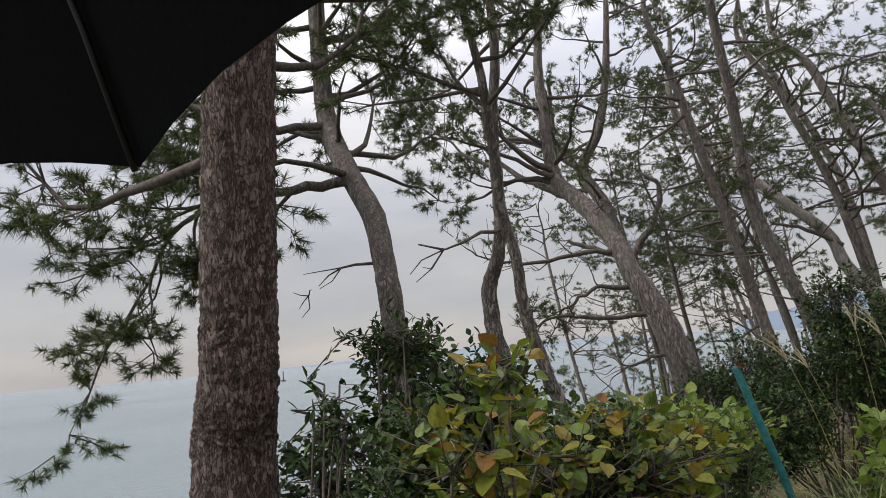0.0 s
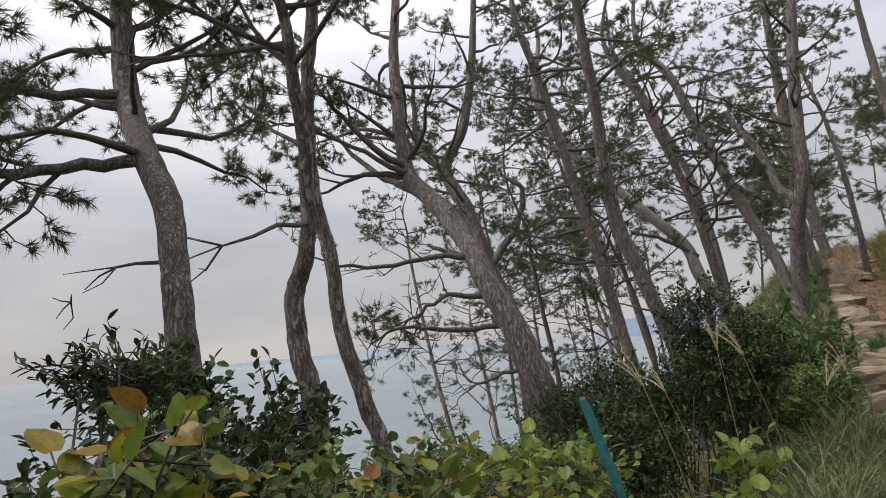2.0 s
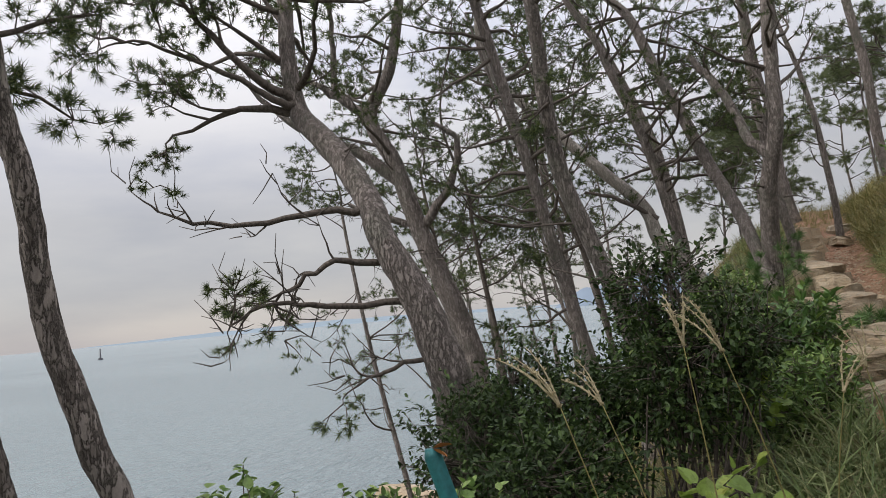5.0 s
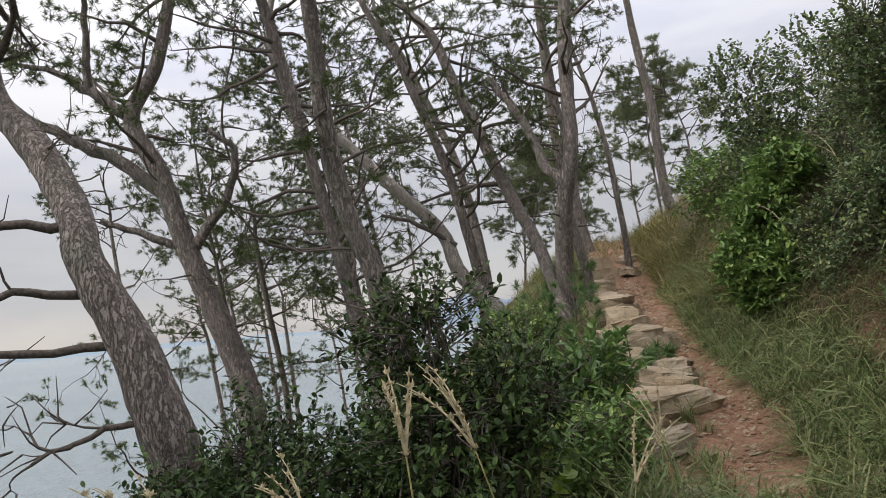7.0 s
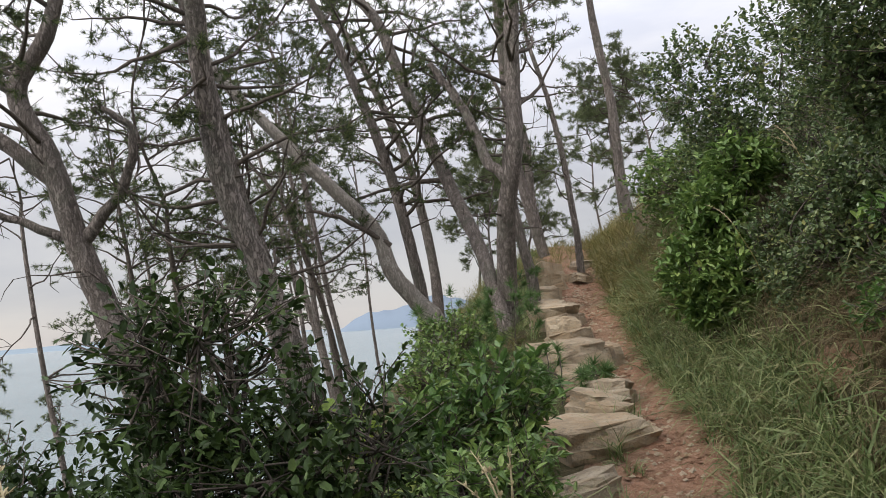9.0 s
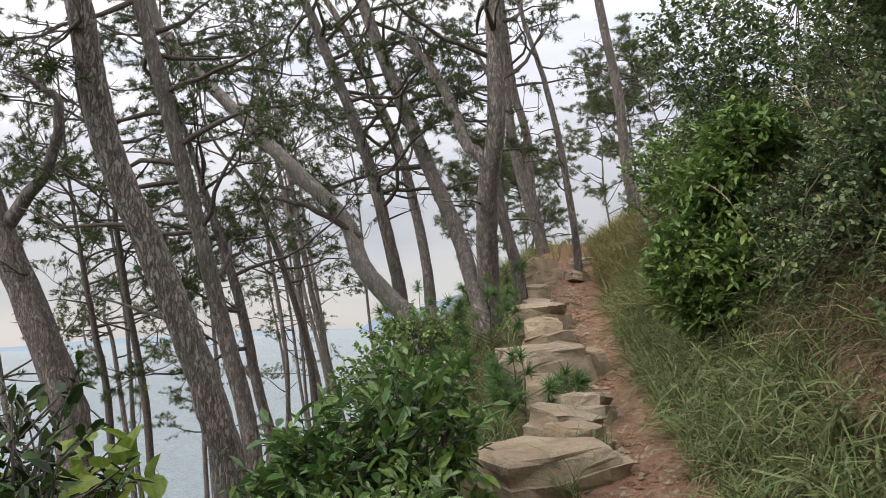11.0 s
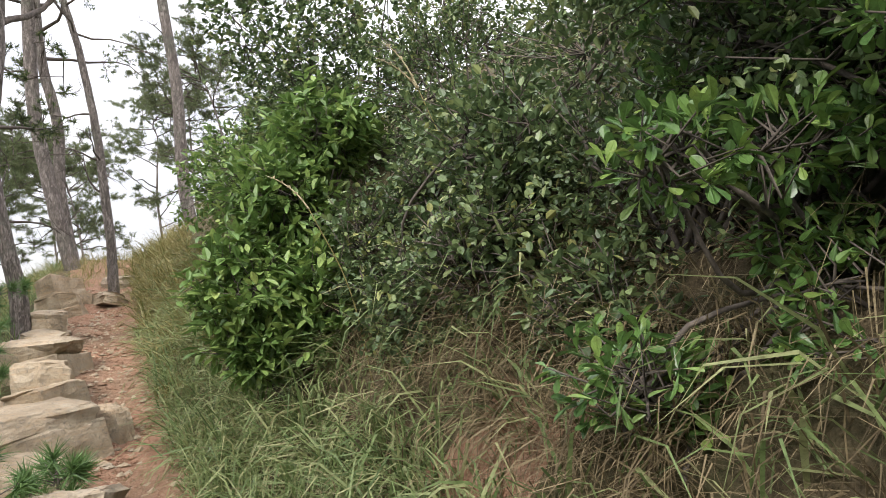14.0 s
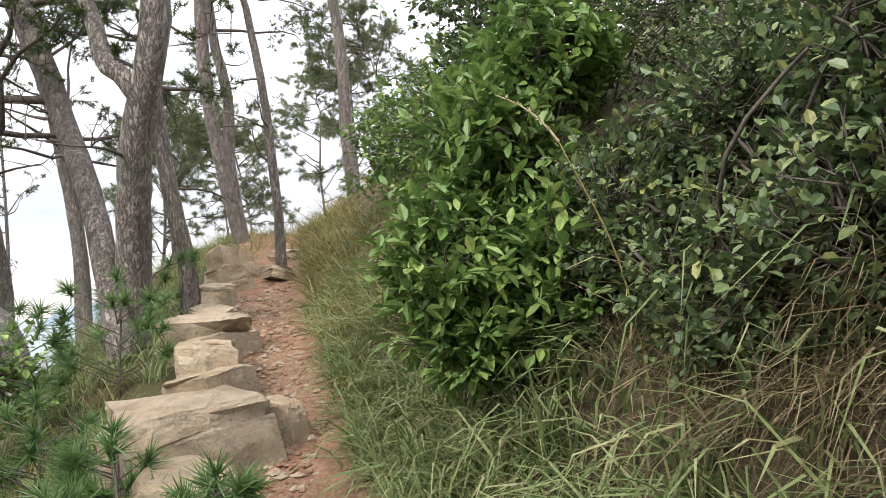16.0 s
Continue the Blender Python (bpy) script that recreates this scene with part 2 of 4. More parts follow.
# no air haze is rendered: these two far-hill colours have it painted in
HAZE_HILL = plain("haze_tinted_blue_hill", (0.19, 0.235, 0.29), 1.0, 0.01, 0.06, 0.0, 0.0)
HAZE_FAR = plain("pale_haze_tinted_coast", (0.22, 0.27, 0.31), 1.0, 0.01, 0.04, 0.0, 0.0)
TEAL = plain("weathered_teal_paint", (0.022, 0.12, 0.125), 0.5, 30, 0.4, 0.3)
CANOPY = plain("black_umbrella_cloth", (0.006, 0.0065, 0.006), 0.9, 300, 0.3, 0.2, 0.1)
METAL = plain("dark_metal", (0.012, 0.012, 0.012), 0.5, 50, 0.2, 0.1, 0.5)
DRYLEAF = plain("dry_orange_leaf", (0.38, 0.16, 0.05), 0.7, 40, 0.4, 0.3)
BUOY = plain("dark_buoy_paint", (0.06, 0.06, 0.07), 0.6, 5, 0.2, 0.0)

# ---- mesh helpers ----
rng = np.random.default_rng(7)


def mesh_ob(name, verts, faces, mat, parent=None, smooth=False, label=""):
    me = bpy.data.meshes.new(name)
    me.from_pydata(np.asarray(verts).tolist(), [], faces if isinstance(faces, list) else faces.tolist())
    if smooth:
        me.polygons.foreach_set("use_smooth", [True] * len(me.polygons))
    me.materials.append(mat)
    me.update()
    ob = new(name, me)
    if parent:
        ob.parent = parent
        ob.matrix_parent_inverse = parent.matrix_world.inverted()
    if label:
        ob["label"] = label
    return ob


def part(name, bm, mat, parent=None, label="", smooth=False):
    me = bpy.data.meshes.new(name)
    bm.to_mesh(me)
    bm.free()
    if smooth:
        me.polygons.foreach_set("use_smooth", [True] * len(me.polygons))
    me.materials.append(mat)
    ob = new(name, me)
    if parent:
        ob.parent = parent
        ob.matrix_parent_inverse = parent.matrix_world.inverted()
    if label:
        ob["label"] = label
    return ob


def empty(name, at):
    e = new(name)
    e.matrix_world = Matrix.Translation(at)
    return e


class Heap:
    """Collects many small pieces into one mesh."""

    def __init__(self):
        self.v, self.f, self.n = [], [], 0

    def add(self, verts, faces):
        """verts (k, m, 3): k pieces of m corners; faces: index lists within one piece."""
        verts = np.asarray(verts, float)
        k, m = verts.shape[:2]
        base = self.n + np.arange(k)[:, None] * m
        for f in faces:
            self.f += (base + np.array(f)[None]).tolist()
        self.v.append(verts.reshape(-1, 3))
        self.n += k * m

    def make(self, name, mat, parent=None, smooth=False, label=""):
        return mesh_ob(name, np.concatenate(self.v), self.f, mat, parent, smooth, label)


def smooth_line(pts, per=5):
    """Catmull-Rom through rows of (x, y, z, r)."""
    p = np.asarray(pts, float)
    p = np.vstack([2 * p[0] - p[1], p, 2 * p[-1] - p[-2]])
    out = []
    for i in range(1, len(p) - 2):
        a, b, c, d = p[i - 1:i + 3]
        for s in np.arange(per) / per:
            out.append(0.5 * (2 * b + (c - a) * s + (2 * a - 5 * b + 4 * c - d) * s ** 2 + (3 * b - a - 3 * c + d) * s ** 3))
    out.append(p[-2])
    return np.array(out)


def tube(heap, line, sides=8, rough=0.0):
    """A tapered tube along rows of (x, y, z, r); rough: uneven skin."""
    c, r = line[:, :3], line[:, 3]
    t = np.gradient(c, axis=0)
    t /= np.linalg.norm(t, axis=1, keepdims=True) + 1e-9
    ref = np.eye(3)[np.argmin(np.abs(t).max(0))][None].repeat(len(c), 0)
    u = np.cross(t, ref)
    u /= np.linalg.norm(u, axis=1, keepdims=True) + 1e-9
    w = np.cross(t, u)
    a = np.linspace(0, 2 * np.pi, sides, endpoint=False)
    rr = r[:, None] * np.ones(sides)[None]
    if rough:
        rr = rr * (1 + rough * rng.uniform(-1, 1, rr.shape))
    v = c[:, None] + rr[..., None] * (np.cos(a)[None, :, None] * u[:, None] + np.sin(a)[None, :, None] * w[:, None])
    n, base = len(c), heap.n
    heap.v.append(v.reshape(-1, 3))
    for i in range(n - 1):
        for j in range(sides):
            k = (j + 1) % sides
            heap.f.append([base + i * sides + j, base + i * sides + k, base + (i + 1) * sides + k, base + (i + 1) * sides + j])
    heap.f.append([base + (n - 1) * sides + j for j in range(sides)])
    heap.n += n * sides


def unit(v):
    return v / (np.linalg.norm(v, axis=-1, keepdims=True) + 1e-9)


def leaves(heap, at, way, length, width, fold=0.25, droop=0.2, kind="oval"):
    """Leaves with a folded midrib: at (k,3) roots, way (k,3) directions, length (k,)."""
    k = len(at)
    way = unit(way)
    side = unit(np.cross(way, rng.normal(0, 0.35, (k, 3)) + np.array([0, 0, 1.0])))
    up = np.cross(side, way)
    L, W = length[:, None], (length * width)[:, None]
    f = fold * W
    tip = at + way * L - up * L * droop
    if kind == "heart":
        shape = ((-0.08, 0.45), (0.12, 0.9), (0.42, 1.0), (0.75, 0.62))
    elif kind == "spoon":
        shape = ((0.3, 0.3), (0.62, 0.8), (0.82, 0.85), (0.95, 0.5))
    elif length.mean() > 0.043:
        shape = ((0.2, 0.55), (0.5, 0.92), (0.85, 0.5))
    else:
        shape = ((0.3, 0.8), (0.72, 0.72))

    def edge(s, w, k):
        return at + way * L * s - up * L * droop * s * abs(s) + side * W * w * k + up * f * w

    n = len(shape)
    q = np.stack([at] + [edge(s, w, 1) for s, w in shape] + [tip] + [edge(s, w, -1) for s, w in shape[::-1]], 1)
    heap.add(q, [tuple(range(n + 2)), (0,) + tuple(range(n + 1, 2 * n + 2))])


def blades(heap, at, lean, length, width, bend=1.0, segs=3, twist=0.3):
    """Arching grass blades from roots at, leaning the way of lean (k,3)."""
    k = len(at)
    lean = lean * np.array([1, 1, 0])
    h = unit(lean)
    side = unit(np.cross(h, np.array([0, 0, 1.0])) + rng.normal(0, twist, (k, 3)))
    out = []
    b = (bend * rng.uniform(0.6, 1.4, k))[:, None]
    a0 = np.linalg.norm(lean, axis=1)[:, None]
    p = at.copy()
    seg = (length / segs)[:, None]
    for i in range(segs + 1):
        s = i / segs
        w = width[:, None] * (1 - s ** 1.6) * 0.5 * (0.6 + 0.4 * min(1, s * 4))
        if i == segs:
            out.append(p)
        else:
            out += [p + side * w, p - side * w]
        ang = a0 + b * s * 1.5
        p = p + seg * (h * np.sin(ang) + np.array([0, 0, 1.0]) * np.cos(ang))
    faces = [(2 * i, 2 * i + 1, 2 * i + 3, 2 * i + 2) for i in range(segs - 1)] + [(2 * segs - 2, 2 * segs - 1, 2 * segs)]
    heap.add(np.stack(out, 1), faces)


# ---- the lie of the land ----
SEA_Z = -8.0
PATH_Y = [-20, 0, 1.4, 2.9, 3.9, 4.5, 6, 8, 10, 11.6, 12.5, 13.4, 16.3, 20, 25, 40]
PATH_X = [6, 0, -0.46, -0.98, -1.02, -0.95, -0.80, -0.90, -1.10, -1.46, -1.66, -1.88, -2.47, -3.1, -3.9, -5.5]
PATH_Z = [-1.0, 0.0, 0.03, 0.08, 0.13, 0.17, 0.25, 0.48, 0.86, 1.0, 1.22, 1.46, 2.06, 2.85, 3.5, 3.9]


def path_x(y):
    return np.interp(y, PATH_Y, PATH_X)


def path_z(y):
    return np.interp(y, PATH_Y, PATH_Z)


def lump(x, y, s):
    return np.sin(x * 2.1 * s + 1.3 * np.sin(y * 1.7 * s)) * np.cos(y * 1.9 * s + 0.7 * np.sin(x * 1.3 * s))


def land(x, y):
    """Height of the ground."""
    x, y = np.asarray(x, float), np.asarray(y, float)
    u = x - path_x(y)
    z = path_z(y)
    r = np.maximum(0, u - 0.27)
    steep = np.interp(y, [-5, 3, 6, 15, 20, 26], [0.5, 0.6, 1.0, 1.0, 0.7, 0.4])
    bank = np.interp(r, [0, 0.25, 0.55, 0.95, 1.6, 4, 10, 40], [0, 0.12, 0.40, 1.0, 1.65, 3.0, 4.6, 7.0]) * steep
    d = np.maximum(0, -u - np.interp(y, [0, 6, 8, 10], [0.45, 0.5, 0.7, 0.85]))
    k = np.interp(y, [-5, 3, 7, 12, 20, 30], [1.3, 1.2, 1.0, 1.25, 1.4, 1.2])
    drop = k * (0.32 * d + 0.35 * np.maximum(0, d - 1.2) + 0.55 * np.maximum(0, d - 6))
    dip = -0.035 * np.exp(-(u / 0.2) ** 2)
    z = z + bank - drop + dip + 0.015 * lump(x, y, 2.3) + 0.05 * lump(x, y, 0.7) * np.clip(np.abs(u) - 0.3, 0, 1)
    return np.maximum(z, SEA_Z - 3)


def stretch(lo, hi, fine_lo, fine_hi, fine, coarse):
    return np.concatenate([np.arange(lo, fine_lo, coarse), np.arange(fine_lo, fine_hi, fine), np.arange(fine_hi, hi + coarse, coarse)])


gx, gy = stretch(-40, 60, -5, 2.5, 0.075, 1.0), stretch(-30, 90, -1, 22, 0.09, 1.0)
X, Y = np.meshgrid(gx, gy)
Z = land(X, Y)
near = (np.abs(X - path_x(Y)) < 1.6) & (Y > -1) & (Y < 22)
Z = Z + near * rng.normal(0, 0.007, Z.shape)
nx, ny = len(gx), len(gy)
idx = np.arange(nx * ny).reshape(ny, nx)
quads = np.stack([idx[:-1, :-1], idx[:-1, 1:], idx[1:, 1:], idx[1:, :-1]], -1).reshape(-1, 4)
ground = mesh_ob("ground", np.stack([X, Y, Z], -1).reshape(-1, 3), quads, LITTER, smooth=True)
ground.data.materials.append(SOIL)
cxy = np.stack([X, Y], -1).reshape(-1, 2)[quads].mean(1)
uu = cxy[:, 0] - path_x(cxy[:, 1])
wob = 0.05 * lump(cxy[:, 0], cxy[:, 1], 3.1)
soil = ((uu > -0.62) & (uu < 0.30 + wob) & (cxy[:, 1] > 6.3)) | ((uu > 0.6 + wob * 2) & (uu < 1.1 + wob * 3) & (cxy[:, 1] > 8.7) & (cxy[:, 1] < 10.2) & (lump(cxy[:, 0], cxy[:, 1], 1.9) > 0.25))
ground.data.polygons.foreach_set("material_index", soil.astype(int))
tagged(ground, "reddish soil trail on a littered coastal slope", "ground", kind="structure")

sea = mesh_ob("sea", [(-4500, -4500, SEA_Z), (4500, -4500, SEA_Z), (4500, 4500, SEA_Z), (-4500, 4500, SEA_Z)], [[0, 1, 2, 3]], SEA)
tagged(sea, "calm grey blue sea with small ripples", "sea", kind="structure")


def hill(name, az, dist, length, height, mat, label):
    """A long far hill with an uneven crest."""
    n = 60
    a = radians(az)
    c, along = Vector((-math.sin(a) * dist, math.cos(a) * dist, SEA_Z - 2)), Vector((math.cos(a), math.sin(a), 0))
    back = Vector((-math.sin(a), math.cos(a), 0))
    v, f = [], []
    for i in range(n + 1):
        s = i / n
        h = height * (math.sin(math.pi * s) ** 0.7) * (0.72 + 0.28 * noise.noise((s * 5, az, 1.0)) + 0.12 * noise.noise((s * 17, az, 4.0)))
        q = c + along * (s - 0.5) * length
        v += [q, q + back * length * 0.08 + Vector((0, 0, h + 2)), q + back * length * 0.2]
        if i:
            k = 3 * i
            f += [[k - 3, k, k + 1, k - 2], [k - 2, k + 1, k + 2, k - 1]]
    return tagged(mesh_ob(name, [tuple(x) for x in v], f, mat, smooth=True), label, "hill", kind="structure")


# far land, paled and blued by colour alone to stand for haze
hill("backdrop_headland", 19, 1500, 420, 75, HAZE_HILL, "wooded headland across the water, haze painted into its blue colour")
hill("backdrop_coast", 44, 3800, 2600, 34, HAZE_FAR, "pale distant coast with haze painted into its colour")

# ---- pines ----


def tuft_set(heap, at, way, size, count=26, stout=1.0):
    """Brushes of needles at each twig end."""
    k = len(at)
    a = np.repeat(at, count, 0)
    w = np.repeat(unit(way), count, 0)
    s = np.repeat(size, count)
    d = unit(w * rng.uniform(0.0, 1.1, (k * count, 1)) + unit(rng.normal(0, 1, (k * count, 3))) * 0.75)
    root = a - w * (rng.uniform(0, 0.55, k * count) * s)[:, None]
    side = unit(np.cross(d, rng.normal(0, 1, d.shape))) * 0.0029 * stout
    L = (s * rng.uniform(0.7, 1.1, k * count))[:, None]
    tip = root + d * L - np.array([0, 0, 1.0]) * L * 0.12
    heap.add(np.stack([root - side * 1.5, root + side * 1.5, tip], 1), [(0, 1, 2)])


def bough(wood, tufts, start, way, length, radius, leafy_from=0.35, dense=1.0, dead=False):
    """One bough with twigs; gathers the tufts' places."""
    n = max(5, int(length / 0.22))
    p, d = np.array(start, float), unit(np.array(way, float))
    rows = []
    for i in range(n + 1):
        s = i / n
        rows.append([*p, radius * (1 - 0.8 * s)])
        d = unit(d + rng.normal(0, 0.20, 3) + np.array([0, 0, 0.05]))
        p = p + d * length / n
        if s > leafy_from or (dead and s > 0.2):
            for _ in range(rng.poisson(2.1 * dense)):
                tw = unit(d * 0.6 + rng.normal(0, 0.75, 3) + np.array([0, 0, 0.15]))
                ln = rng.uniform(0.16, 0.5) * (0.55 + 0.5 * length / 2)
                q1, q2 = p + tw * ln * 0.5, p + tw * ln * 0.5 + unit(tw + rng.normal(0, 0.35, 3)) * ln * 0.5
                tube(wood, np.array([[*p, 0.0065], [*q1, 0.0045], [*q2, 0.0025]]), 3)
                if not dead:
                    tufts.append((*q2, *(q2 - q1)))
                    # needles sit in flat pads round the twig's end
                    for i2 in range(rng.integers(3, 7)):
                        q3 = q2 - (q2 - q1) * rng.uniform(0, 0.8) + rng.normal(0, 1, 3) * np.array([0.06, 0.06, 0.025])
                        if i2 < 2:
                            tube(wood, np.array([[*q1, 0.0035], [*q3, 0.002]]), 3)
                        tufts.append((*q3, *(q3 - q1 + np.array([0, 0, 0.06]))))
    tube(wood, np.array(rows), 5, 0.1)


def plated_trunk(heap, line, sides=84):
    """A trunk whose bark stands out in cracked plates."""
    tube(heap, line, sides)
    v = heap.v[-1].reshape(-1, sides, 3)
    out = v - line[:, None, :3]
    for i in range(len(v)):
        for j in range(sides):
            p = Vector(v[i, j])
            p = Vector((p.x * 26, p.y * 26, p.z * 8)) + 0.9 * noise.noise_vector(p * 17) + 0.4 * noise.noise_vector(p * 45)
            d = noise.voronoi(p)[0]
            plate = min(1.0, (d[1] - d[0]) / 0.4)
            out[i, j] *= 1 + 0.09 * (plate - 0.8) + 0.03 * noise.noise(p * 2.5) + 0.02 * noise.noise(p * 0.4)
    heap.v[-1] = (line[:, None, :3] + out).reshape(-1, 3)


def pine(trunk, limbs=(), bark=BARK, crown=10, crown_from=0.5, reach=1.6, lean_out=(0, 0), extra=3.0, dead=4, dense=1.0, limb_leaf=True, bare_below=None, limb_from=0.5, limb_len=1.0, size=0.088, slim=0.8, plated=False, needles=(21, 1.05), leaf=NEEDLE,
         label="tall coastal pine with rough grey-brown bark", top=True):
    """A pine: trunk through the given rows (x, y, z, r), then its own limbs, dead stubs and needle crown."""
    rows = np.array(trunk, float)
    rows[:, 3] *= slim
    base = rows[0].copy()
    g = float(land(base[0], base[1]))
    if g < base[2] - 0.1:
        foot = base + (base - rows[1]) * 0.25
        foot[2], foot[3] = g - 0.15, base[3] * 1.25
        rows = np.vstack([foot, rows])
    if top:
        e = unit(rows[-1, :3] - rows[-2, :3])
        hi = rows[-1].copy()
        mid = hi.copy()
        mid[:3] += e * extra * 0.5 + rng.normal(0, 0.12, 3)
        mid[3] *= 0.7
        hi[:3] += e * extra * 0.8 + np.array([0, 0, extra * 0.2]) + rng.normal(0, 0.2, 3)
        hi[3] *= 0.3
        rows = np.vstack([rows, mid, hi])
    tree = empty("pine_tree", (rows[0][0], rows[0][1], g))
    tagged(tree, label, "tree", "pines on the slope")
    h = Heap()
    line = smooth_line(rows, 6)
    line[:, :2] += rng.normal(0, 0.0025, (len(line), 2))
    if plated:
        plated_trunk(h, smooth_line(rows, 45))
    else:
        tube(h, line, 14, 0.045)
    h.make("trunk", bark, tree, True)
    wood, tufts = Heap(), []
    for limb in limbs:
        lh = Heap()
        ln = smooth_line(limb, 4)
        ln[1:, :3] += rng.normal(0, 0.012, (len(ln) - 1, 3))
        tube(lh, ln, 8, 0.08)
        lh.make("limb", TWIG if np.max(ln[:, 3]) < 0.05 else bark, tree, True)
        if limb_leaf and (bare_below is None or ln[0, 2] > bare_below):
            for i in range(int(len(ln) * limb_from), len(ln), 2 if limb_len == 1 else 1):
                d = unit(ln[i, :3] - ln[i - 1, :3])
                bough(wood, tufts, ln[i, :3], d + rng.normal(0, 0.5, 3), limb_len * rng.uniform(0.3, 0.7), min(0.02, max(0.012, ln[i, 3] * 0.7)), 0.3, dense * 0.8)
        else:
            for i in range(len(ln) // 3, len(ln), 2):
                d = unit(ln[i, :3] - ln[i - 1, :3])
                bough(wood, tufts, ln[i, :3], d + rng.normal(0, 0.6, 3), rng.uniform(0.2, 0.5), 0.010, 0.1, 0.5, True)
            for i in range(2):
                bough(wood, tufts, ln[-1 - i, :3], d + rng.normal(0, 0.6, 3), rng.uniform(0.15, 0.3), 0.008, 0.5, 0.5)
    n = len(line)
    for i in range(crown):
        s = crown_from + (1 - crown_from) * (i + rng.uniform(0, 1)) / crown
        c = line[min(n - 1, int(s * n))]
        a = rng.uniform(0, 2 * np.pi)
        w = np.array([math.cos(a) + lean_out[0], math.sin(a) + lean_out[1], rng.uniform(-0.05, 0.55)])
        bough(wood, tufts, c[:3], w, reach * rng.uniform(0.6, 1.25) * (1.15 - 0.5 * s), min(0.034, max(0.018, c[3] * 0.45)), 0.35, dense)
    for i in range(dead):
        c = line[int(n * rng.uniform(0.3, crown_from + 0.15))]
        a = rng.uniform(0, 2 * np.pi)
        bough(wood, tufts, c[:3], (math.cos(a), math.sin(a), rng.uniform(-0.1, 0.3)), rng.uniform(0.3, 1.1), 0.016, 0.4, 0.5, True)
    if wood.n:
        wood.make("branchwork", TWIG, tree, True)["kind"] = "stuff"
    if tufts:
        t = np.array(tufts)
        th = Heap()
        tuft_set(th, t[:, :3], t[:, 3:], size * rng.uniform(0.75, 1.15, len(t)), *needles)
        th.make("crown", leaf, tree)["kind"] = "stuff"
    return tree


pine([(-3.34, 1.60, 0.90, 0.212), (-3.19, 1.57, 1.44, 0.189), (-3.09, 1.55, 2.03, 0.180), (-2.92, 1.52, 3.08, 0.173), (-2.74, 1.50, 4.06, 0.173)], (), BARK_RED, 24, 0.47, 1.9, (-0.45, 0.55), 2.5, 0, dense=1.2, needles=(34, 0.7), slim=0.97, plated=True, label="thick pine trunk with deeply cracked reddish bark")
pine([(-4.33, 3.43, 1.04, 0.127), (-4.34, 3.41, 1.79, 0.117), (-4.45, 3.45, 2.17, 0.112), (-4.72, 3.58, 2.66, 0.119), (-5.21, 3.69, 3.21, 0.120), (-5.76, 3.88, 3.86, 0.121), (-5.85, 3.91, 4.69, 0.109), (-5.93, 3.99, 6.00, 0.102)], [[(-5.07, 3.72, 3.06, 0.052), (-5.15, 3.37, 3.02, 0.046), (-5.25, 2.87, 2.90, 0.035), (-5.24, 2.47, 2.82, 0.027), (-5.24, 2.11, 2.53, 0.017), (-5.50, 1.83, 1.89, 0.008)],
           [(-5.69, 3.82, 3.77, 0.042), (-5.78, 3.18, 3.67, 0.034), (-5.79, 2.47, 3.70, 0.023), (-5.85, 1.87, 3.55, 0.013)],
           [(-5.85, 3.91, 4.69, 0.049), (-5.42, 4.06, 4.64, 0.037), (-4.94, 4.23, 4.69, 0.026)]], BARK, 34, 0.48, 1.7, (-0.1, -0.1), 2.0, 1, dense=1.5, limb_from=0.3, limb_len=1.5, needles=(36, 0.7))
pine([(-3.24, 3.97, 0.81, 0.064), (-3.29, 3.87, 1.30, 0.059), (-3.34, 3.77, 1.72, 0.053), (-3.33, 3.72, 2.12, 0.050), (-3.36, 3.66, 2.40, 0.050), (-3.35, 3.62, 2.74, 0.050), (-3.30, 3.60, 3.12, 0.047), (-3.22, 3.60, 3.62, 0.042)], (), BARK, 9, 0.78, 1.3, (0, 0), 2.5, 1, needles=(34, 0.75), label="slender pine with grey-brown bark, bent at its foot")
pine([(-3.41, 3.64, 0.88, 0.080), (-3.39, 3.59, 1.31, 0.075), (-3.42, 3.53, 1.63, 0.070), (-3.40, 3.50, 1.90, 0.064), (-3.29, 3.50, 2.10, 0.058), (-3.21, 3.46, 2.32, 0.049), (-3.11, 3.37, 2.68, 0.045), (-3.07, 3.29, 2.99, 0.040), (-3.03, 3.21, 3.31, 0.034)], (), BARK, 14, 0.72, 1.5, (0.2, 0), 2.5, 1, needles=(34, 0.75), label="bent pine trunk with grey-brown scaly bark")
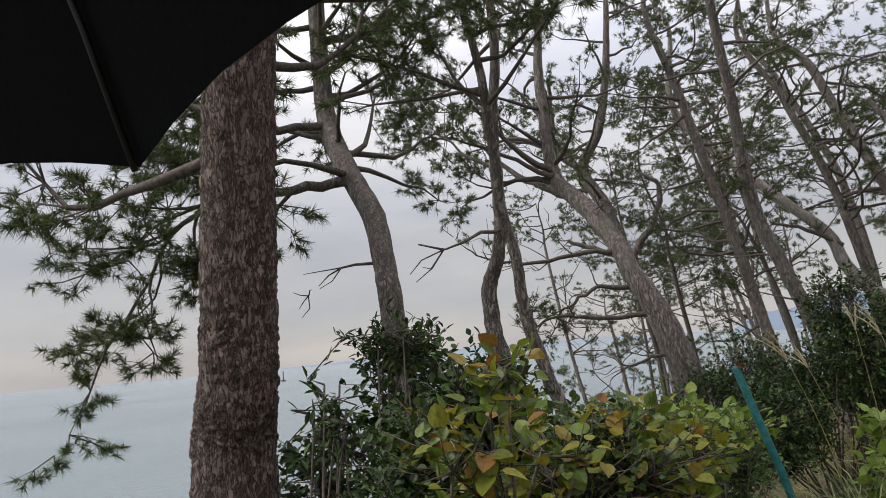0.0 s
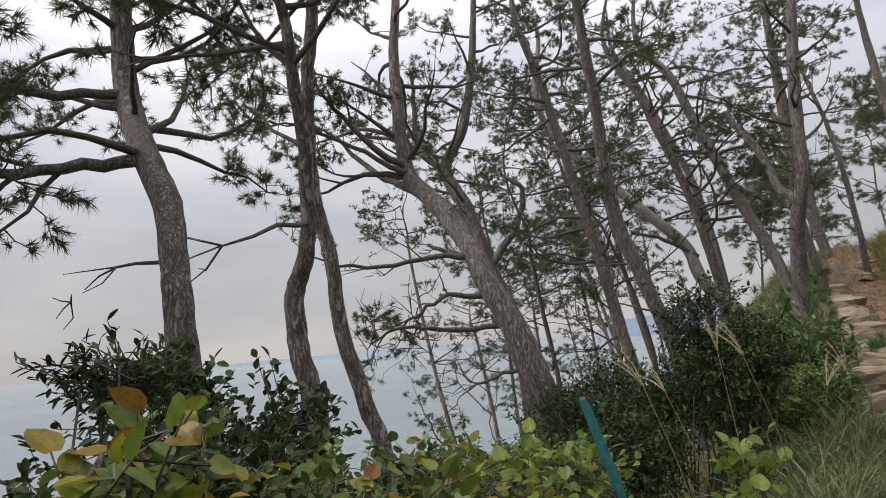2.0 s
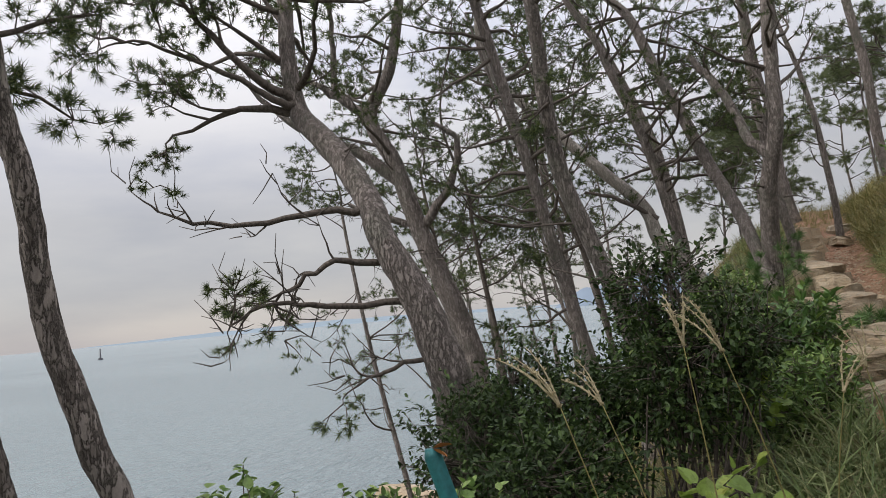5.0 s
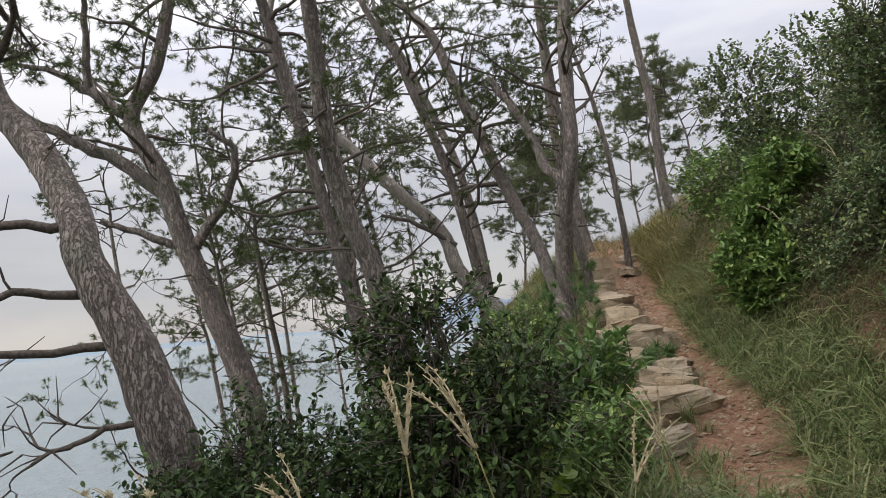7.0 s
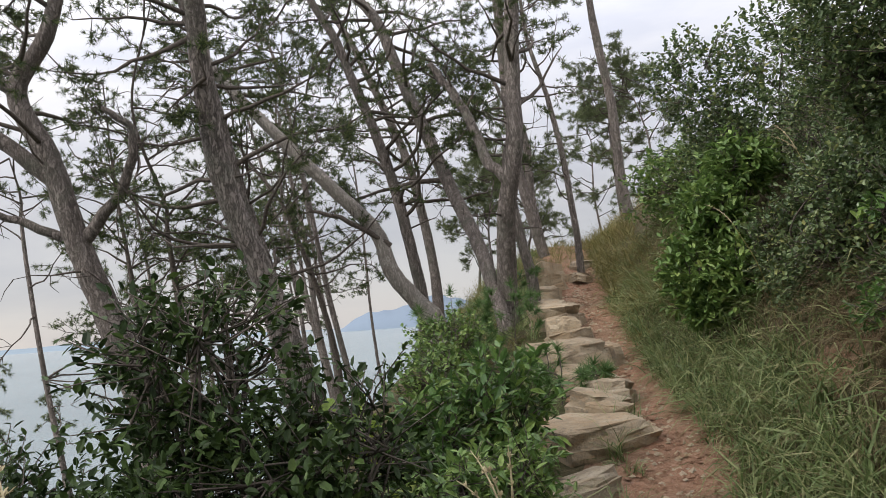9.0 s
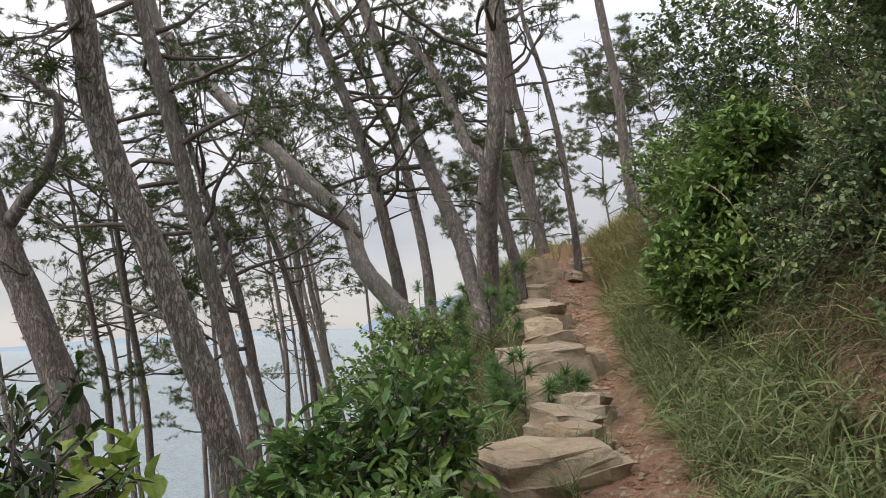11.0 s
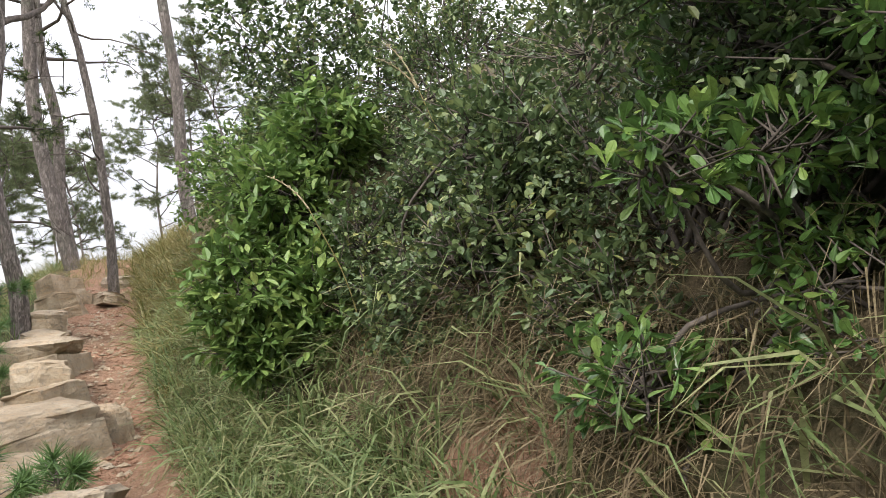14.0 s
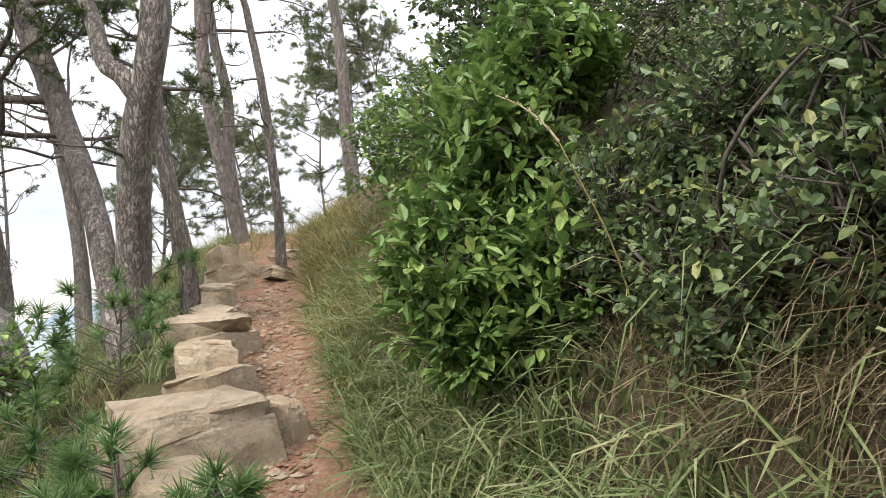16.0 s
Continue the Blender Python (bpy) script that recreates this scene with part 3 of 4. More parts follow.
pine([(-4.08, 7.07, 0.81, 0.206), (-4.11, 7.00, 1.25, 0.190), (-4.29, 6.95, 1.78, 0.161), (-4.51, 6.89, 2.22, 0.136), (-4.77, 7.04, 2.61, 0.135), (-5.23, 7.17, 3.12, 0.135), (-5.64, 7.22, 3.54, 0.117), (-5.74, 7.22, 4.09, 0.094), (-5.78, 7.27, 4.53, 0.091), (-5.82, 7.31, 5.14, 0.077)], [[(-5.64, 7.22, 3.54, 0.044), (-6.01, 6.86, 3.58, 0.029), (-6.44, 6.48, 3.39, 0.012)],
           [(-5.66, 7.20, 3.64, 0.049), (-5.89, 6.91, 3.90, 0.034), (-6.15, 6.58, 4.36, 0.024), (-6.22, 6.38, 4.59, 0.014)],
           [(-5.64, 7.22, 3.56, 0.049), (-5.75, 7.02, 3.65, 0.034), (-6.00, 6.71, 3.89, 0.024), (-6.47, 6.26, 4.19, 0.014), (-6.71, 5.98, 4.23, 0.009)],
           [(-4.70, 6.98, 2.49, 0.034), (-5.07, 6.62, 2.47, 0.025), (-5.49, 6.23, 2.43, 0.019), (-5.84, 5.87, 2.58, 0.008)],
           [(-4.51, 6.90, 2.04, 0.029), (-4.77, 6.62, 2.06, 0.022), (-4.94, 6.40, 1.94, 0.016), (-5.13, 6.29, 1.78, 0.008)],
           [(-4.36, 6.91, 1.73, 0.028), (-4.80, 6.51, 1.74, 0.022), (-5.04, 6.23, 1.78, 0.016), (-5.32, 6.06, 1.67, 0.008)],
           [(-4.15, 6.97, 1.29, 0.020), (-4.36, 6.72, 1.25, 0.016), (-4.52, 6.50, 1.17, 0.010)]], BARK, 16, 0.6, 1.7, (-0.2, 0), 2.2, 3, bare_below=2.9, needles=(30, 0.8), size=0.075, label="leaning pine with thick grey trunk and long bare limbs")
pine([(-6.85, 11.59, 0.54, 0.224), (-6.90, 11.50, 1.20, 0.209), (-7.11, 11.34, 2.02, 0.195), (-7.34, 11.17, 2.84, 0.173), (-7.56, 10.98, 3.87, 0.152), (-7.82, 10.81, 4.62, 0.130), (-7.45, 10.88, 5.24, 0.108), (-7.17, 10.89, 6.15, 0.087), (-7.02, 10.87, 6.93, 0.072)], [[(-7.30, 11.18, 2.90, 0.079), (-6.76, 11.22, 3.49, 0.057), (-6.52, 11.14, 4.05, 0.046), (-6.76, 10.92, 4.29, 0.028)],
           [(-7.44, 11.07, 3.46, 0.101), (-7.93, 10.72, 4.07, 0.086), (-8.44, 10.38, 4.39, 0.071), (-8.96, 10.04, 4.81, 0.049), (-9.32, 9.74, 5.37, 0.031)],
           [(-7.82, 10.81, 4.62, 0.079), (-8.19, 10.53, 4.96, 0.064), (-8.47, 10.29, 5.21, 0.042), (-8.96, 9.98, 5.37, 0.024)],
           [(-8.19, 10.53, 4.96, 0.057), (-8.08, 10.39, 5.66, 0.042), (-7.95, 10.26, 6.32, 0.031)],
           [(-7.50, 11.10, 2.96, 0.058), (-7.87, 10.83, 3.17, 0.046), (-8.17, 10.59, 3.34, 0.032)]], BARK, 18, 0.45, 1.8, (0, 0.2), 1.5, 3, limb_leaf=False, label="forked pine with hooked bare limbs")
pine([(-3.66, 9.79, 0.80, 0.136), (-3.73, 9.71, 1.31, 0.125), (-3.85, 9.62, 1.78, 0.118), (-4.00, 9.45, 2.39, 0.113), (-4.10, 9.31, 2.84, 0.108), (-4.12, 9.21, 3.25, 0.104), (-4.11, 9.10, 3.74, 0.096), (-4.06, 8.96, 4.30, 0.087)], [[(-4.10, 9.13, 3.54, 0.020), (-4.06, 9.03, 3.57, 0.015)]], BARK, 10, 0.8, 1.6, (0, 0.3), 3.0, 4, limb_leaf=False)
pine([(-5.58, 12.76, 0.51, 0.130), (-5.77, 12.55, 1.89, 0.118), (-5.93, 12.37, 3.02, 0.112), (-6.09, 12.19, 4.14, 0.106), (-6.29, 11.99, 5.40, 0.099), (-6.40, 11.87, 6.09, 0.093)], (), BARK, 27, 0.3, 2.1, (-0.2, 0.2), 2.5, 4)
pine([(-5.96, 13.71, 0.35, 0.091), (-6.04, 13.62, 0.91, 0.084), (-6.18, 13.44, 2.18, 0.077), (-6.43, 13.22, 3.38, 0.063), (-6.50, 13.16, 3.74, 0.049)], (), BARK, 18, 0.3, 2.0, (-0.3, 0.2), 3.0, 3, label="slender pine with dark thin trunk")
pine([(-7.37, 13.18, 0.59, 0.059), (-7.45, 13.00, 1.99, 0.052), (-7.51, 12.86, 3.11, 0.042), (-7.50, 12.81, 3.59, 0.031)], (), TWIG, 14, 0.3, 1.7, (-0.3, 0.2), 2.5, 3, label="thin dark pine low on the slope")
pine([(-8.59, 13.80, 0.57, 0.062), (-8.66, 13.65, 1.74, 0.054), (-8.73, 13.54, 2.60, 0.047), (-8.76, 13.48, 3.07, 0.035)], (), TWIG, 14, 0.3, 1.7, (-0.3, 0.2), 2.5, 3, label="thin dark pine low on the slope")
pine([(-6.46, 15.58, 1.12, 0.064), (-6.66, 15.37, 2.41, 0.055), (-6.96, 15.15, 3.54, 0.043), (-7.09, 15.06, 3.89, 0.034)], (), TWIG, 14, 0.3, 1.7, (-0.3, 0.2), 2.5, 3, label="thin dark pine low on the slope")
pine([(-4.27, 14.40, 1.66, 0.178), (-4.51, 14.28, 2.00, 0.157), (-4.80, 14.12, 2.45, 0.143), (-4.99, 14.10, 3.04, 0.130), (-5.59, 13.91, 3.75, 0.117), (-6.33, 13.66, 4.63, 0.103), (-7.13, 13.36, 5.68, 0.089), (-7.25, 13.23, 6.50, 0.074)], [[(-4.77, 14.10, 2.80, 0.043), (-5.27, 13.88, 3.16, 0.036), (-5.84, 13.75, 3.39, 0.022)]], BARK_GREY, 12, 0.62, 1.6, (-0.2, 0), 2.5, 2, limb_leaf=False, label="pale grey bare pine trunk leaning over the slope")
pine([(-3.19, 13.98, 1.50, 0.153), (-3.26, 14.05, 1.80, 0.137), (-3.63, 14.56, 2.73, 0.142), (-4.15, 15.14, 3.68, 0.147), (-4.58, 15.43, 4.67, 0.146), (-5.09, 15.69, 5.89, 0.137), (-5.45, 15.79, 6.86, 0.124)], [[(-4.24, 15.22, 3.85, 0.042), (-4.99, 15.22, 3.86, 0.032), (-5.77, 15.22, 3.73, 0.018)]], BARK, 20, 0.5, 2.0, (-0.2, 0.2), 2.5, 4, limb_leaf=False, slim=0.7)
pine([(-3.20, 14.25, 1.98, 0.196), (-3.09, 14.02, 2.80, 0.179), (-3.02, 13.91, 3.14, 0.165), (-2.80, 13.69, 3.89, 0.149), (-2.77, 13.74, 4.79, 0.140), (-2.71, 13.79, 5.77, 0.136)], [[(-2.92, 13.81, 3.36, 0.07), (-3.0, 13.78, 3.5, 0.07), (-3.22, 13.84, 3.75, 0.071), (-3.40, 13.99, 4.24, 0.067), (-3.70, 14.12, 4.82, 0.062), (-4.05, 14.25, 5.30, 0.051)]], BARK, 14, 0.55, 1.9, (0.1, 0.2), 3.0, 3, slim=0.7, label="stout upright pine beside the trail, flaky brown bark")
pine([(-3.00, 14.97, 2.23, 0.100), (-3.08, 14.93, 2.71, 0.093), (-3.18, 14.88, 3.39, 0.087), (-3.20, 14.85, 3.92, 0.073)], (), BARK, 7, 0.6, 1.2, (-0.3, 0.2), 1.5, 5)
pine([(-3.76, 20.29, 2.90, 0.152), (-4.01, 20.19, 4.06, 0.141), (-4.23, 20.06, 5.72, 0.130), (-4.25, 19.89, 8.44, 0.109)], (), BARK, 16, 0.5, 2.0, (-0.2, 0.2), 2.5, 3)
pine([(-3.86, 20.77, 3.00, 0.124), (-4.01, 20.68, 4.25, 0.113), (-4.01, 20.61, 5.38, 0.113), (-4.21, 20.52, 6.52, 0.101), (-4.28, 20.43, 7.88, 0.090)], (), BARK, 16, 0.5, 2.0, (-0.2, 0.2), 2.5, 3)
pine([(-2.63, 17.42, 2.73, 0.077), (-2.65, 17.38, 3.24, 0.073), (-2.75, 17.30, 4.45, 0.064), (-2.91, 17.21, 5.49, 0.055), (-3.15, 17.12, 6.54, 0.043)], (), BARK, 8, 0.72, 1.2, (0.2, 0.2), 1.5, 9, label="thin pine with short dead stubs along its trunk")
pine([(-1.94, 20.48, 3.67, 0.141), (-2.02, 20.42, 4.49, 0.130), (-2.05, 20.33, 5.96, 0.119), (-2.20, 20.23, 7.28, 0.109), (-2.30, 20.15, 8.49, 0.087)], (), BARK, 7, 0.82, 1.4, (0.1, 0.2), 2.5, 5, label="tall bare-stemmed pine on the bank above the trail")
pine([(-4.82, 15.35, 2.06, 0.121), (-4.89, 15.30, 2.63, 0.114), (-5.07, 15.22, 3.72, 0.107), (-5.33, 15.12, 4.75, 0.100), (-5.64, 15.02, 5.70, 0.093), (-5.83, 14.96, 6.29, 0.086)], (), BARK, 24, 0.3, 2.2, (-0.2, 0.2), 2.5, 4)
pine([(-6.19, 19.98, 2.73, 0.141), (-6.34, 19.88, 4.05, 0.130), (-6.59, 19.77, 5.38, 0.119), (-7.06, 19.63, 6.72, 0.109), (-7.58, 19.48, 8.07, 0.098)], (), BARK, 24, 0.3, 2.4, (-0.2, 0.2), 2.5, 4)

FILL = random.Random(21)
for k in range(15):
    y = 15 + 0.95 * k + FILL.uniform(-1, 1)
    x = -6.5 - FILL.uniform(0, 5.5) - 0.18 * (y - 15)
    z, hgt, r = float(land(x, y)), FILL.uniform(7.0, 9.5), FILL.uniform(0.06, 0.11)
    sx_, sy_ = FILL.uniform(-0.24, -0.04), FILL.uniform(-0.1, 0.05)
    bow = FILL.uniform(-0.3, 0.3)
    pine([(x, y, z - 0.1, r), (x + sx_ * hgt * 0.33 + bow, y + sy_ * 2, z + hgt * 0.33, r * 0.85), (x + sx_ * hgt * 0.66, y + sy_ * 4, z + hgt * 0.66, r * 0.7), (x + sx_ * hgt, y + sy_ * 6, z + hgt, r * 0.5)],
         (), BARK, 15, 0.3, 2.1, (-0.1, 0.0), 1.5, 5, label="slender dark-stemmed pine standing lower on the slope")

for k in range(9):
    y = 21.5 + 0.9 * k + FILL.uniform(-0.6, 0.6)
    x = float(path_x(y)) + (FILL.uniform(0.7, 2.4) if k % 2 else FILL.uniform(-2.6, -0.8))
    z, hgt, r = float(land(x, y)), FILL.uniform(2.0, 3.2), FILL.uniform(0.035, 0.05)
    pine([(x, y, z - 0.1, r), (x + FILL.uniform(-0.2, 0.2), y, z + hgt * 0.5, r * 0.8), (x + FILL.uniform(-0.4, 0.2), y, z + hgt, r * 0.5)],
         (), BARK, 20, 0.12, 1.2, (0, 0), 0.8, 0, dense=1.2, size=0.12, needles=(25, 0.9), leaf=NEEDLE_PALE, label="young bushy pine on the crest of the trail")

# ---- shrubs ----


def shrub(name, label, base, blobs, mat, count, length, width=0.42, stems=14, per=9, kind="oval", category="shrub", twig=0.16, droop=0.2, group="", inner=0.35):
    """A shrub: stems from its foot, twigs through ellipsoids (x, y, z, rx, ry, rz), leaves along the twigs."""
    bz = float(land(base[0], base[1]))
    ob = empty(name, (base[0], base[1], bz))
    tagged(ob, label, category, group)
    root = np.array([base[0], base[1], bz - 0.05])
    vol = np.array([b[3] * b[4] * b[5] for b in blobs]) ** 0.67
    pick = rng.choice(len(blobs), count, p=vol / vol.sum())
    B = np.array(blobs, float)[pick]
    d = unit(rng.normal(0, 1, (count, 3)))
    q = (rng.uniform(inner, 1.0, count) ** 0.5)[:, None]
    lumpy = 1 + 0.22 * np.sin(d[:, :1] * 5 + B[:, :1]) * np.cos(d[:, 1:2] * 6) + rng.normal(0, 0.06, (count, 1))
    end = B[:, :3] + d * B[:, 3:] * q * lumpy
    keep = end[:, 2] > land(end[:, 0], end[:, 1]) + 0.02
    end, d, B = end[keep], d[keep], B[keep]
    way = unit(d * np.array([1, 1, 0.6]) + np.array([0, 0, 0.55]) + rng.normal(0, 0.3, d.shape))
    start = end - way * twig
    wood = Heap()
    k = len(end)
    hubs = []
    for b in blobs:
        for _ in range(max(2, stems // len(blobs))):
            c = np.array(b[:3]) + unit(rng.normal(0, 1, 3)) * np.array(b[3:]) * 0.45
            mid = (root + c) / 2 + rng.normal(0, 0.08, 3)
            r = root + rng.normal(0, 0.06, 3) * np.array([1, 1, 0])
            tube(wood, smooth_line([[*r, 0.010], [*mid, 0.007], [*c, 0.004]], 4), 5)
            hubs.append(c)
    hubs = np.array(hubs)
    step = max(1, k // 380)
    for i in range(0, k, step):
        h = hubs[np.argmin(((hubs - start[i]) ** 2).sum(1))]
        mid = (h + start[i]) / 2 + rng.normal(0, 0.03, 3)
        tube(wood, np.array([[*h, 0.005], [*mid, 0.0035], [*end[i], 0.0018]]), 3)
    wood.make("stem", TWIG, ob, True)
    lh = Heap()
    s = np.tile(np.linspace(0.55 if kind == "spoon" else 0.1, 1.0, per), k)
    at = np.repeat(start, per, 0) + np.repeat(end - start, per, 0) * s[:, None]
    w = unit(np.repeat(way, per, 0) * (0.25 + 0.5 * s[:, None]) + unit(rng.normal(0, 1, at.shape)) * 0.8)
    leaves(lh, at, w, length * rng.uniform(0.6, 1.2, len(at)), width, 0.25, droop, kind)
    lh.make("foliage", mat, ob)["kind"] = "stuff"
    return ob


# seaward side of the trail
shrub("shrub", "dense autumn-tinged vine thicket beside the trail", (-1.75, 1.75), [(-1.95, 1.65, 1.0, 0.35, 0.35, 0.38), (-1.75, 2.2, 0.95, 0.45, 0.4, 0.36), (-2.0, 2.75, 0.85, 0.4, 0.4, 0.36)], LEAF_DARK, 900, 0.035, 0.45)
shrub("vine", "vine with yellow-green and russet rounded leaves", (-1.7, 1.9), [(-1.95, 1.8, 1.2, 0.3, 0.3, 0.22), (-1.6, 2.35, 1.08, 0.35, 0.3, 0.22), (-1.9, 2.95, 1.0, 0.4, 0.35, 0.22)], LEAF_VINE, 230, 0.056, 0.5, 8, 3, "heart", "vine", 0.14)
shrub("vine", "spray of large vine leaves turning yellow and brown", (-1.5, 1.5), [(-1.44, 1.52, 1.44, 0.13, 0.13, 0.1), (-1.52, 1.42, 1.22, 0.2, 0.2, 0.16), (-1.5, 1.75, 1.15, 0.2, 0.2, 0.14)], LEAF_VINE, 62, 0.055, 0.48, 9, 4, "heart", "vine", 0.12)
shrub("shrub", "dark evergreen shrub with small leaves below the pines", (-3.2, 2.7), [(-3.25, 2.6, 1.35, 0.35, 0.35, 0.4), (-3.0, 3.1, 1.1, 0.35, 0.35, 0.4), (-3.3, 2.2, 0.9, 0.4, 0.4, 0.4)], LEAF_DARK, 420, 0.055, 0.4)
shrub("shrub", "low thicket of small dark leaves on the slope edge", (-2.2, 3.6), [(-2.4, 3.5, 0.75, 0.5, 0.45, 0.38), (-2.5, 4.2, 0.7, 0.5, 0.45, 0.36), (-2.9, 3.9, 0.6, 0.5, 0.5, 0.4)], LEAF_DARK, 800, 0.04, 0.3)
shrub("vine", "creeper with round lime green leaves", (-2.1, 3.7), [(-2.2, 3.5, 1.0, 0.4, 0.4, 0.18), (-2.3, 4.3, 0.9, 0.4, 0.4, 0.18)], LEAF_LIME, 130, 0.055, 0.5, 8, 3, "heart", "vine", 0.12)
shrub("shrub", "large dark evergreen bush over the slope", (-2.5, 6.5), [(-2.95, 6.6, 0.9, 0.5, 0.45, 0.42), (-2.5, 6.9, 1.1, 0.5, 0.45, 0.42), (-2.2, 6.5, 1.2, 0.45, 0.45, 0.45), (-2.7, 6.0, 0.7, 0.5, 0.45, 0.4), (-2.3, 7.5, 0.85, 0.4, 0.4, 0.3)], LEAF_DARK, 1900, 0.042, 0.3, 26)
shrub("shrub", "twiggy evergreen bush with sparse top", (-2.25, 6.6), [(-2.3, 6.55, 1.65, 0.42, 0.35, 0.34), (-1.95, 6.8, 1.35, 0.3, 0.35, 0.34)], LEAF_DARK, 360, 0.042, 0.3, 22)
shrub("shrub", "fresh green bush at the edge of the stones", (-2.0, 8.9), [(-2.0, 8.95, 1.15, 0.35, 0.35, 0.4), (-2.35, 8.7, 1.0, 0.38, 0.35, 0.45), (-2.55, 9.0, 0.8, 0.35, 0.35, 0.4)], LEAF_BIG, 420, 0.09, 0.24, 26, 8)
shrub("vine", "lime green creeper leaves among grass", (-1.7, 5.5), [(-1.75, 5.5, 0.75, 0.2, 0.3, 0.2), (-1.6, 4.8, 0.6, 0.2, 0.3, 0.2)], LEAF_LIME, 45, 0.075, 0.55, 6, 3, "heart", "vine", 0.1)
shrub("vine", "bright creeper with rounded yellow-green leaves", (-2.1, 7.2), [(-2.35, 7.35, 1.3, 0.28, 0.25, 0.16), (-2.0, 7.0, 1.0, 0.25, 0.25, 0.2)], LEAF_LIME, 70, 0.07, 0.55, 8, 3, "heart", "vine", 0.1)
shrub("shrub", "bush on the slope below the stout pines", (-3.3, 11.5), [(-3.2, 11.3, 1.2, 0.5, 0.5, 0.35), (-3.5, 12.5, 1.5, 0.5, 0.5, 0.4)], LEAF_GREEN, 420, 0.05, 0.42)

# bank side
shrub("shrub", "bright green broadleaf bush growing from the bank", (-0.55, 11.5), [(-0.85, 11.3, 2.0, 0.3, 0.35, 0.35), (-0.65, 11.5, 2.45, 0.35, 0.4, 0.38), (-0.8, 11.3, 1.72, 0.28, 0.3, 0.22), (-0.35, 11.7, 2.9, 0.4, 0.4, 0.3), (-0.5, 11.2, 1.9, 0.3, 0.3, 0.35)], LEAF_GREEN, 1050, 0.078, 0.27, 30)
shrub("shrub", "dense olive bank bush with thin leaves", (0.6, 10.9), [(0.3, 10.7, 2.5, 0.5, 0.6, 0.5), (0.8, 10.2, 2.7, 0.6, 0.6, 0.6), (0.5, 11.6, 3.2, 0.7, 0.7, 0.6)], LEAF_BANK, 2300, 0.034, 0.32, 60)
shrub("shrub", "dense olive bank bush hanging over the soil face", (0.5, 9.2), [(0.45, 9.4, 2.2, 0.4, 0.6, 0.4), (0.55, 8.6, 2.5, 0.45, 0.6, 0.5), (0.9, 9.2, 3.1, 0.6, 0.8, 0.6)], LEAF_BANK, 2300, 0.034, 0.32, 60)
shrub("shrub", "glossy light green bush leaning from the bank", (0.55, 8.9), [(0.05, 8.62, 2.06, 0.16, 0.2, 0.11), (0.28, 8.6, 2.08, 0.18, 0.2, 0.13), (0.5, 8.55, 2.15, 0.18, 0.2, 0.15), (0.55, 8.6, 2.35, 0.22, 0.2, 0.14)], LEAF_BIG, 170, 0.056, 0.23, 20, 8, 'spoon', twig=0.1)
shrub("shrub", "leafy green bush above the trail", (0.85, 7.6), [(0.25, 7.8, 2.6, 0.2, 0.35, 0.25), (0.35, 7.3, 2.8, 0.35, 0.45, 0.45), (0.3, 8.3, 2.8, 0.4, 0.4, 0.4)], LEAF_BANK, 520, 0.045, 0.24, 46, 8, 'spoon')
shrub("shrub", "dark bush crowning the bank", (0.2, 12.8), [(-0.3, 12.6, 3.2, 0.6, 0.7, 0.6), (0.3, 12.2, 3.9, 0.8, 0.8, 0.6), (-0.4, 13.6, 3.4, 0.6, 0.7, 0.5), (-0.6, 12.7, 4.0, 0.6, 0.6, 0.6)], LEAF_BANK, 1700, 0.045, 0.42, 26)
shrub("shrub", "dark bush behind the bank top", (1.4, 10.0), [(1.3, 9.6, 3.6, 0.8, 1.0, 0.7), (1.5, 11.2, 4.1, 0.8, 1.0, 0.7), (1.3, 8.0, 3.5, 0.7, 0.9, 0.7)], LEAF_BANK, 1700, 0.05, 0.42, 26)
shrub("shrub", "bush on the rising bank farther along the trail", (-0.9, 16.0), [(-0.9, 15.8, 3.4, 0.8, 0.9, 0.6), (-0.6, 14.6, 3.3, 0.7, 0.7, 0.6)], LEAF_GREEN, 800, 0.06, 0.42, 20)

shrub("shrub", "green bush spilling down the bank", (0.6, 8.3), [(0.4, 8.5, 1.75, 0.2, 0.3, 0.2), (0.38, 7.9, 2.0, 0.14, 0.3, 0.3), (0.45, 8.9, 2.4, 0.3, 0.4, 0.3)], LEAF_BIG, 260, 0.05, 0.23, 30, 8, 'spoon', twig=0.12)
shrub("shrub", "thin-leaved olive undergrowth hanging on the bank", (0.15, 10.2), [(0.05, 10.0, 2.0, 0.25, 0.5, 0.3), (0.1, 10.8, 2.3, 0.3, 0.5, 0.35), (0.2, 9.4, 1.75, 0.2, 0.4, 0.25)], LEAF_BANK, 1000, 0.04, 0.4, 24)
shrub("shrub", "small glossy bush rooted in the soil bank", (0.2, 8.95), [(0.05, 8.85, 1.62, 0.2, 0.16, 0.12), (0.3, 8.8, 1.5, 0.2, 0.2, 0.14), (0.5, 8.75, 1.62, 0.18, 0.2, 0.16), (0.5, 8.72, 1.86, 0.2, 0.18, 0.14), (0.3, 8.7, 1.34, 0.2, 0.18, 0.1)], LEAF_BIG, 290, 0.055, 0.23, 26, 8, 'spoon', twig=0.1)
shrub("shrub", "leafy twigs arching over the trail side", (0.5, 7.6), [(0.2, 8.15, 2.25, 0.14, 0.2, 0.14), (0.2, 7.75, 2.4, 0.15, 0.25, 0.2)], LEAF_BIG, 60, 0.05, 0.23, 10, 8, 'spoon', twig=0.12)
